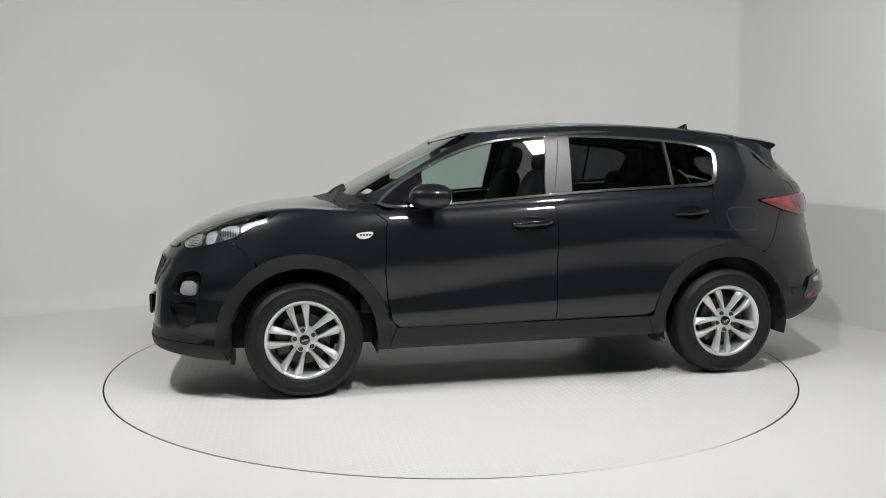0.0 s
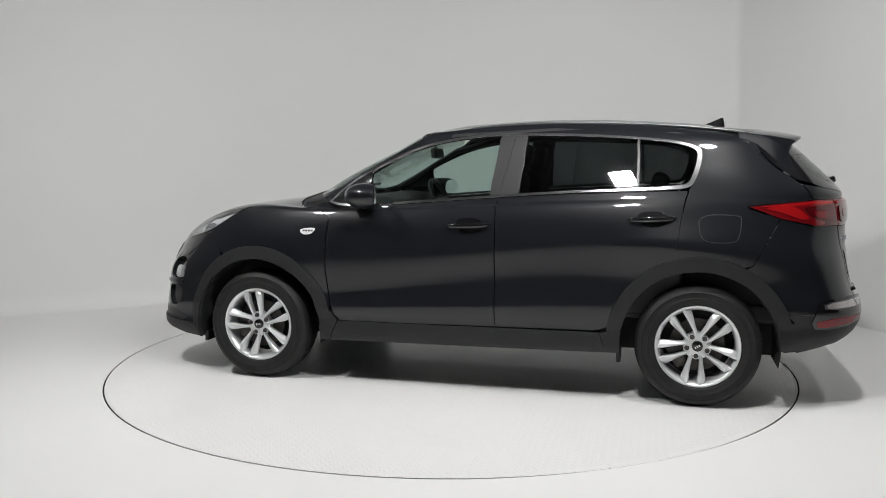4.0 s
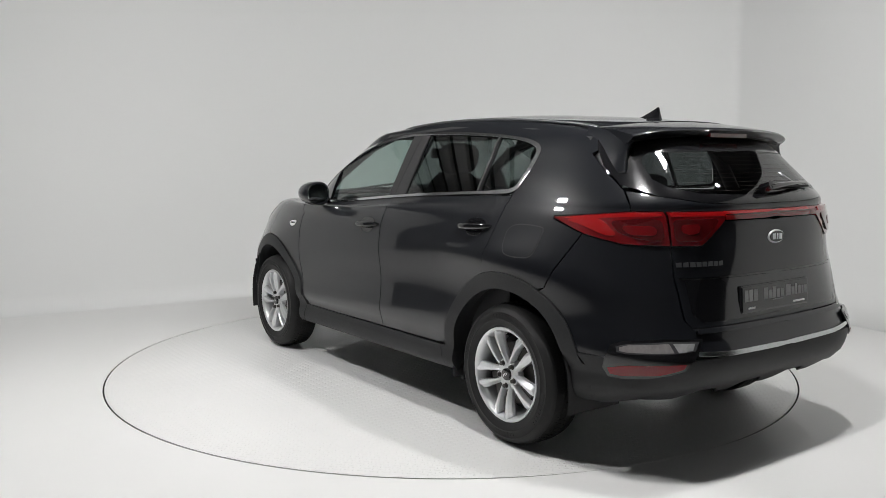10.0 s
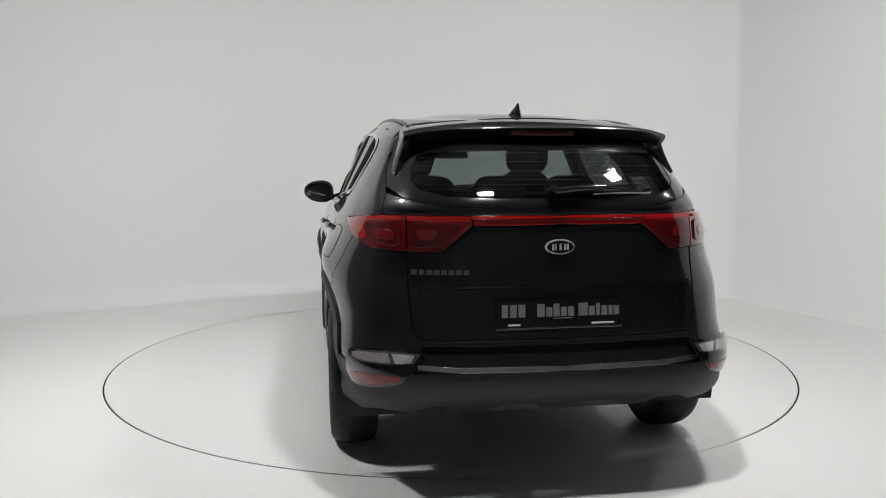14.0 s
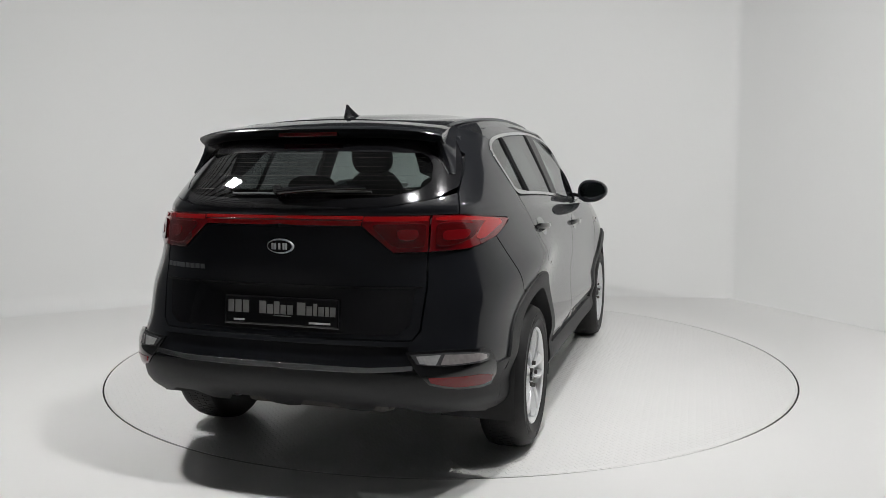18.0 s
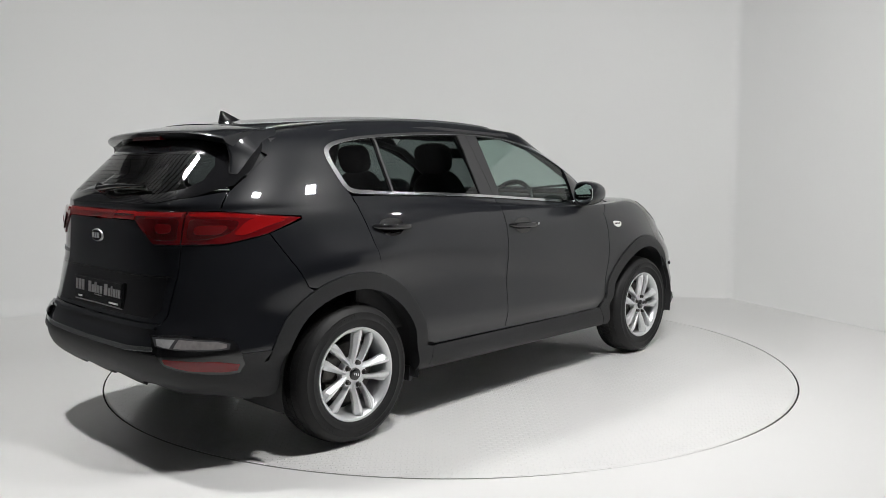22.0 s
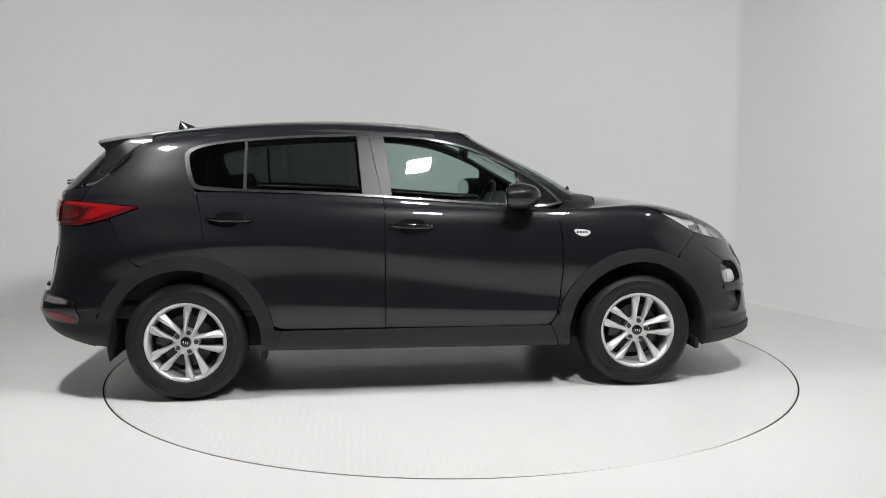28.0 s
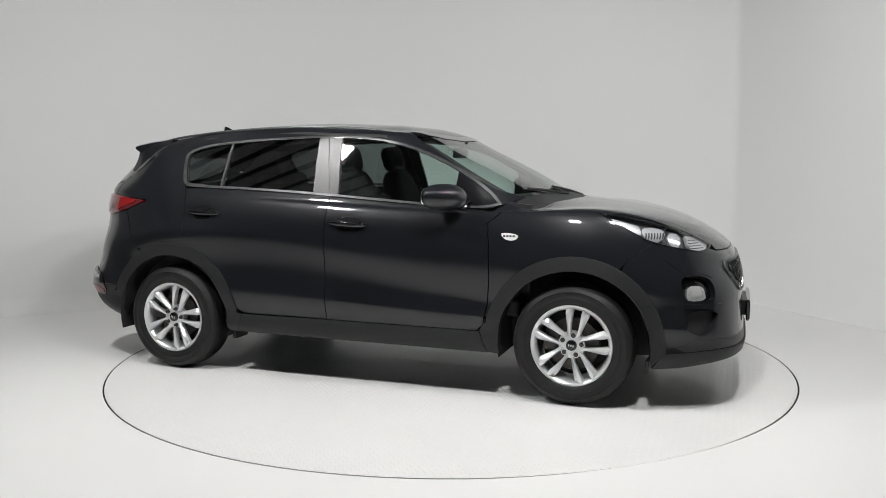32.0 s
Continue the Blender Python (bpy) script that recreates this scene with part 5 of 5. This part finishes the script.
# ---- wheels ----
def make_wheel():
    w = new("wheel")
    R = HUB
    prof = [(0.226, -0.195), (0.24, -0.208), (0.275, -0.214), (0.312, -0.207), (0.333, -0.192)]
    w_in = [(0.333, -0.028), (0.322, -0.006), (0.306, 0.0025), (0.3045, 0.0045), (0.3015, 0.0045), (0.300, 0.0035), (0.272, 0.006), (0.2705, 0.0075), (0.268, 0.0075), (0.2665, 0.006), (0.250, 0.004), (0.238, -0.001), (0.230, -0.008), (0.226, -0.02)]
    part("tyre", lathe(prof + [(0.3395, -0.175), (0.342, -0.14), (0.342, -0.08), (0.3395, -0.045)] + w_in, 96), RUBBER, w, "black rubber tyre", smooth=50)
    tread = bmesh.new()
    for k in range(72):
        a = 2 * math.pi * k / 72
        for y0, y1, sh in ((-0.034, -0.070, 0), (-0.078, -0.108, 0.5), (-0.114, -0.144, 0), (-0.152, -0.188, 0.5)):
            b0, b1 = a + 2 * math.pi * sh / 72, a + 2 * math.pi * (sh + 0.72) / 72
            top = R
            edge0 = top - (0.007 if y0 > -0.04 else 0)
            edge1 = top - (0.007 if y1 < -0.18 else 0)
            vs = [tread.verts.new((r * math.cos(t), y, r * math.sin(t))) for t, y, r in ((b0, y0, edge0), (b1, y0, edge0), (b1, y1, edge1), (b0, y1, edge1))]
            lo = [tread.verts.new((0.336 * math.cos(t), y, 0.336 * math.sin(t))) for t, y in ((b0, y0), (b1, y0), (b1, y1), (b0, y1))]
            tread.faces.new(vs)
            for i in range(4):
                tread.faces.new((vs[i], vs[(i + 1) % 4], lo[(i + 1) % 4], lo[i]))
    bmesh.ops.recalc_face_normals(tread, faces=tread.faces)
    part("tread", tread, RUBBER, w, "worn rubber tread blocks")
    side_text = bmesh.new()
    for a0, n in ((20, 9), (140, 7), (200, 9), (320, 7)):
        for i in range(n):
            m = Matrix.Rotation(radians(a0 + i * 4.2), 4, "Y") @ Matrix.Translation((0, 0.005, 0.286))
            box_into(side_text, (-0.0075, -0.001, -0.009), (0.0075, 0.0012, 0.009), m=m)
    tagged(part("sidewall_lettering", side_text, RUBBER, w), kind="stuff")
    part("rim", lathe([(0.226, -0.195), (0.205, -0.17), (0.198, -0.07), (0.203, -0.030), (0.213, -0.012), (0.222, -0.004), (0.2285, -0.003), (0.2315, -0.008), (0.229, -0.03)], 80), ALLOY, w, smooth=40)
    for k in range(5):
        for s in (-1, 1):
            bm = bmesh.new()
            # each spoke: distance from the hub, inner and outer edge beside the pair's axis, height of the face
            st = [(0.028, 0.008, 0.036, -0.030), (0.056, 0.0165, 0.0365, -0.021), (0.085, 0.0205, 0.0415, -0.012), (0.120, 0.0228, 0.0500, -0.006), (0.150, 0.0238, 0.0585, -0.003),
                  (0.176, 0.0238, 0.0655, -0.002), (0.190, 0.0232, 0.0660, -0.003), (0.206, 0.0250, 0.0590, -0.006), (0.223, 0.0290, 0.0500, -0.012)]
            rings = []
            for r, inn, out, y in st:
                w2 = out - inn
                rings.append([bm.verts.new((s * xx, yy, r)) for xx, yy in ((inn - 0.002, y - 0.036), (inn, y - 0.006), (inn + 0.12 * w2, y), (inn + 0.46 * w2, y), (inn + 0.56 * w2, y - 0.002), (out, y - 0.017), (out + 0.001, y - 0.036))])
            for ra, rb in zip(rings, rings[1:]):
                for i in range(7):
                    bm.faces.new((ra[i], ra[(i + 1) % 7], rb[(i + 1) % 7], rb[i]))
            bm.faces.new(rings[0])
            bm.faces.new(rings[-1])
            bmesh.ops.transform(bm, matrix=Matrix.Rotation(radians(72 * k), 4, "Y"), verts=bm.verts)
            bmesh.ops.recalc_face_normals(bm, faces=bm.faces)
            part("spoke", bm, ALLOY, w, smooth=12)
        bm = bmesh.new()
        a = radians(72 * k + 36 + 36)
        bmesh.ops.create_cone(bm, cap_ends=True, segments=6, radius1=0.0105, radius2=0.0095, depth=0.022, matrix=Matrix.Translation((0.057 * math.sin(a), -0.016, 0.057 * math.cos(a))) @ Matrix.Rotation(radians(-90), 4, "X"))
        part("wheel_nut", bm, CAST_IRON, w, "dark steel wheel nut", smooth=30)
        bm = lathe([(0.0135, -0.0225), (0.0175, -0.0225), (0.0185, -0.027)], 20)
        bmesh.ops.translate(bm, verts=bm.verts, vec=(0.057 * math.sin(a), 0, 0.057 * math.cos(a)))
        part("nut_seat", bm, ALLOY, w, smooth=40)
        # flat dark disc paints the shade of a well round the nut
        bm = lathe([(0.001, -0.0226), (0.0135, -0.0226)], 20)
        bmesh.ops.translate(bm, verts=bm.verts, vec=(0.057 * math.sin(a), 0, 0.057 * math.cos(a)))
        part("nut_well_shade", bm, DARK, w)
    part("hub", lathe([(0.001, -0.028), (0.030, -0.024), (0.046, -0.024), (0.074, -0.030), (0.080, -0.06)], 40), ALLOY, w, smooth=30)
    cap = part("hub_cap", lathe([(0.001, -0.010), (0.018, -0.0105), (0.0285, -0.013), (0.031, -0.024)], 32), GLOSS_BLACK, w, "black hub cap with a bright mark", smooth=40)
    for dx in (-0.012, 0, 0.012):
        bm = bmesh.new()
        box_into(bm, (dx - 0.003, -0.0098, -0.006), (dx + 0.003, -0.0085, 0.006))
        part("cap_mark", bm, CHROME, cap)
    part("brake_disc", lathe([(0.06, -0.075), (0.148, -0.075), (0.15, -0.078), (0.15, -0.092), (0.148, -0.095), (0.06, -0.095)], 48), CAST_IRON, w, "worn steel brake disc", smooth=30)
    bm = bmesh.new()
    box_into(bm, (0.075, -0.12, -0.07), (0.165, -0.055, 0.07), 0.02)
    part("brake_caliper", bm, CAST_IRON, w)
    part("wheel_back", lathe([(0.001, -0.13), (0.19, -0.13)], 32), DARK, w)
    return w


first = make_wheel()
first.parent = car
first.matrix_basis = pose(FX, 0.897, HUB, 0, 11, 0)
for x, side, spin in ((RX, 1, 30), (FX, -1, -10), (RX, -1, -18)):
    w = copy_thing(first, pose(x, 0.897 * side, HUB, 0, 0, 0 if side > 0 else 180) @ pose(0, 0, 0, 0, spin, 0))
    w.parent = car

# ---- cabin ----
def pad(bm, middle, half, lean=0.0, power=0.5):
    """A padded block with full, rounded sides; lean tips it back about its middle."""
    g = bmesh.ops.create_uvsphere(bm, u_segments=28, v_segments=16, radius=1)
    m = pose(*middle, 0, lean, 0)
    for v in g["verts"]:
        v.co = m @ Vector([math.copysign(abs(c) ** power, c) * h for c, h in zip(v.co, half)])


def seat(x, y, name="seat", rear=False, width=0.25):
    hold = new(name)
    hold.parent = car
    hold.matrix_basis = pose(x, y, 0.0)
    tagged(hold, "black cloth seat with a padded headrest")
    bm = bmesh.new()
    pad(bm, (0.04, 0, 0.67), (0.27, width, 0.09))
    part("cushion", bm, INTERIOR, hold, smooth=60)
    bm = bmesh.new()
    if rear:
        pad(bm, (-0.30, 0, 0.95), (0.085, width, 0.26), -16)
    else:
        pad(bm, (-0.31, 0, 0.98), (0.085, width - 0.02, 0.34), -16)
        for v in bm.verts:
            v.co.y *= 1 - 0.30 * max(0, (v.co.z - 1.02) / 0.3)
    part("backrest", bm, INTERIOR, hold, smooth=60)
    for hy in (0,) if not rear else (-0.38, 0.0, 0.38):
        hx, hz = (-0.42, 1.385) if not rear else (-0.39, 1.215)
        bm = bmesh.new()
        pad(bm, (hx, hy, hz), (0.055, 0.135, 0.095 if not rear else 0.075), -14, 0.62)
        for v in bm.verts:
            v.co.y = hy + (v.co.y - hy) * (1 + 0.9 * min(0, v.co.z - hz))
        hd = part("headrest", bm, INTERIOR, hold, smooth=60)
        for dy in (-0.05, 0.05):
            part("headrest_post", tube([(hx + 0.04, hy + dy, hz - 0.19), (hx, hy + dy, hz - 0.06)], 0.006, 6), CHROME, hd)
    return hold


seat(0.15, 0.37)
seat(0.15, -0.37)
seat(-0.72, 0.0, "rear_bench", True, 0.62)
bm = bmesh.new()
box_into(bm, (-1.95, -0.74, 0.46), (1.0, 0.74, 0.56), 0.02)
box_into(bm, (-1.98, -0.70, 0.5), (-1.25, 0.70, 0.93), 0.05)
part("cabin_floor", bm, DASH, car)
for side in (1, -1):
    bm = bmesh.new()
    box_into(bm, (-1.25, min(0.735 * side, 0.79 * side), 0.5), (0.86, max(0.735 * side, 0.79 * side), 1.075), 0.02)
    part("door_lining", bm, DASH, car)
    pts = [on_skin("s", x, z, -0.03, side) for x, z in ((-1.42, 1.22), (-1.40, 1.36), (-1.36, 1.49))]
    part("pillar_lining", tube(pts, 0.055, 8, 0.5), DASH, car, smooth=60)
    pts = [on_skin("s", x, z, -0.035, side) for x, z in ((-0.235, 1.15), (-0.27, 1.35), (-0.31, 1.52))]
    part("pillar_lining", tube(pts, 0.05, 8, 0.4), DASH, car, smooth=60)
    pts = [on_skin("s", x, z, -0.025, side) for x, z in ((0.90, 1.185), (0.72, 1.285), (0.55, 1.385), (0.40, 1.47), (0.1, 1.535), (-0.5, 1.565), (-1.2, 1.535), (-1.6, 1.48))]
    part("roof_lining_edge", tube(pts, 0.035, 8, 0.6), DASH, car, smooth=60)
bm = bmesh.new()
prof = [(1.06, 1.115), (0.80, 1.145), (0.66, 1.13), (0.58, 1.06), (0.60, 0.85), (0.75, 0.60), (1.06, 0.60)]
a = [bm.verts.new((x, -0.72, z)) for x, z in prof]
b = [bm.verts.new((x, 0.72, z)) for x, z in prof]
for i in range(len(prof)):
    j = (i + 1) % len(prof)
    bm.faces.new((a[i], a[j], b[j], b[i]))
bm.faces.new(a)
bm.faces.new(b)
bmesh.ops.recalc_face_normals(bm, faces=bm.faces)
part("dashboard", bm, DASH, car, smooth=40)
m = pose(0.46, -0.37, 1.06, 0, -68, 0)
part("steering_wheel", tube([m @ Vector((0.185 * math.cos(t), 0.185 * math.sin(t), 0)) for t in [2 * math.pi * i / 36 for i in range(36)]], 0.016, 8, closed=True), DASH, car, "black steering wheel", smooth=60)
bm = bmesh.new()
box_into(bm, (-0.06, -0.16, -0.015), (0.05, 0.16, 0.02), 0.012, m=m)
part("steering_hub", bm, DASH, car)
bm = bmesh.new()
box_into(bm, (-0.018, -0.115, -0.035), (0.018, 0.115, 0.035), 0.014, 3, m=pose(0.39, 0, 1.425, 0, 8, 0))
part("interior_mirror", bm, DASH, car, "black interior mirror", smooth=50)
part("mirror_stem", tube([(0.39, 0, 1.455), (0.44, 0, 1.50)], 0.01, 6), DASH, car)

def motions():
    """The turntable carries the car slowly round."""
    rows_car, rows_table = [], []
    for i in range(65):
        t = i * 0.5
        a = TURN_START + TURN_RATE * t
        r = pose(0, 0, 0, 0, 0, a)
        rows_table.append((t, r))
        rows_car.append((t, r @ pose(OFFSET[0], OFFSET[1], 0)))
    walk(turntable, rows_table)
    walk(car, rows_car)


motions()
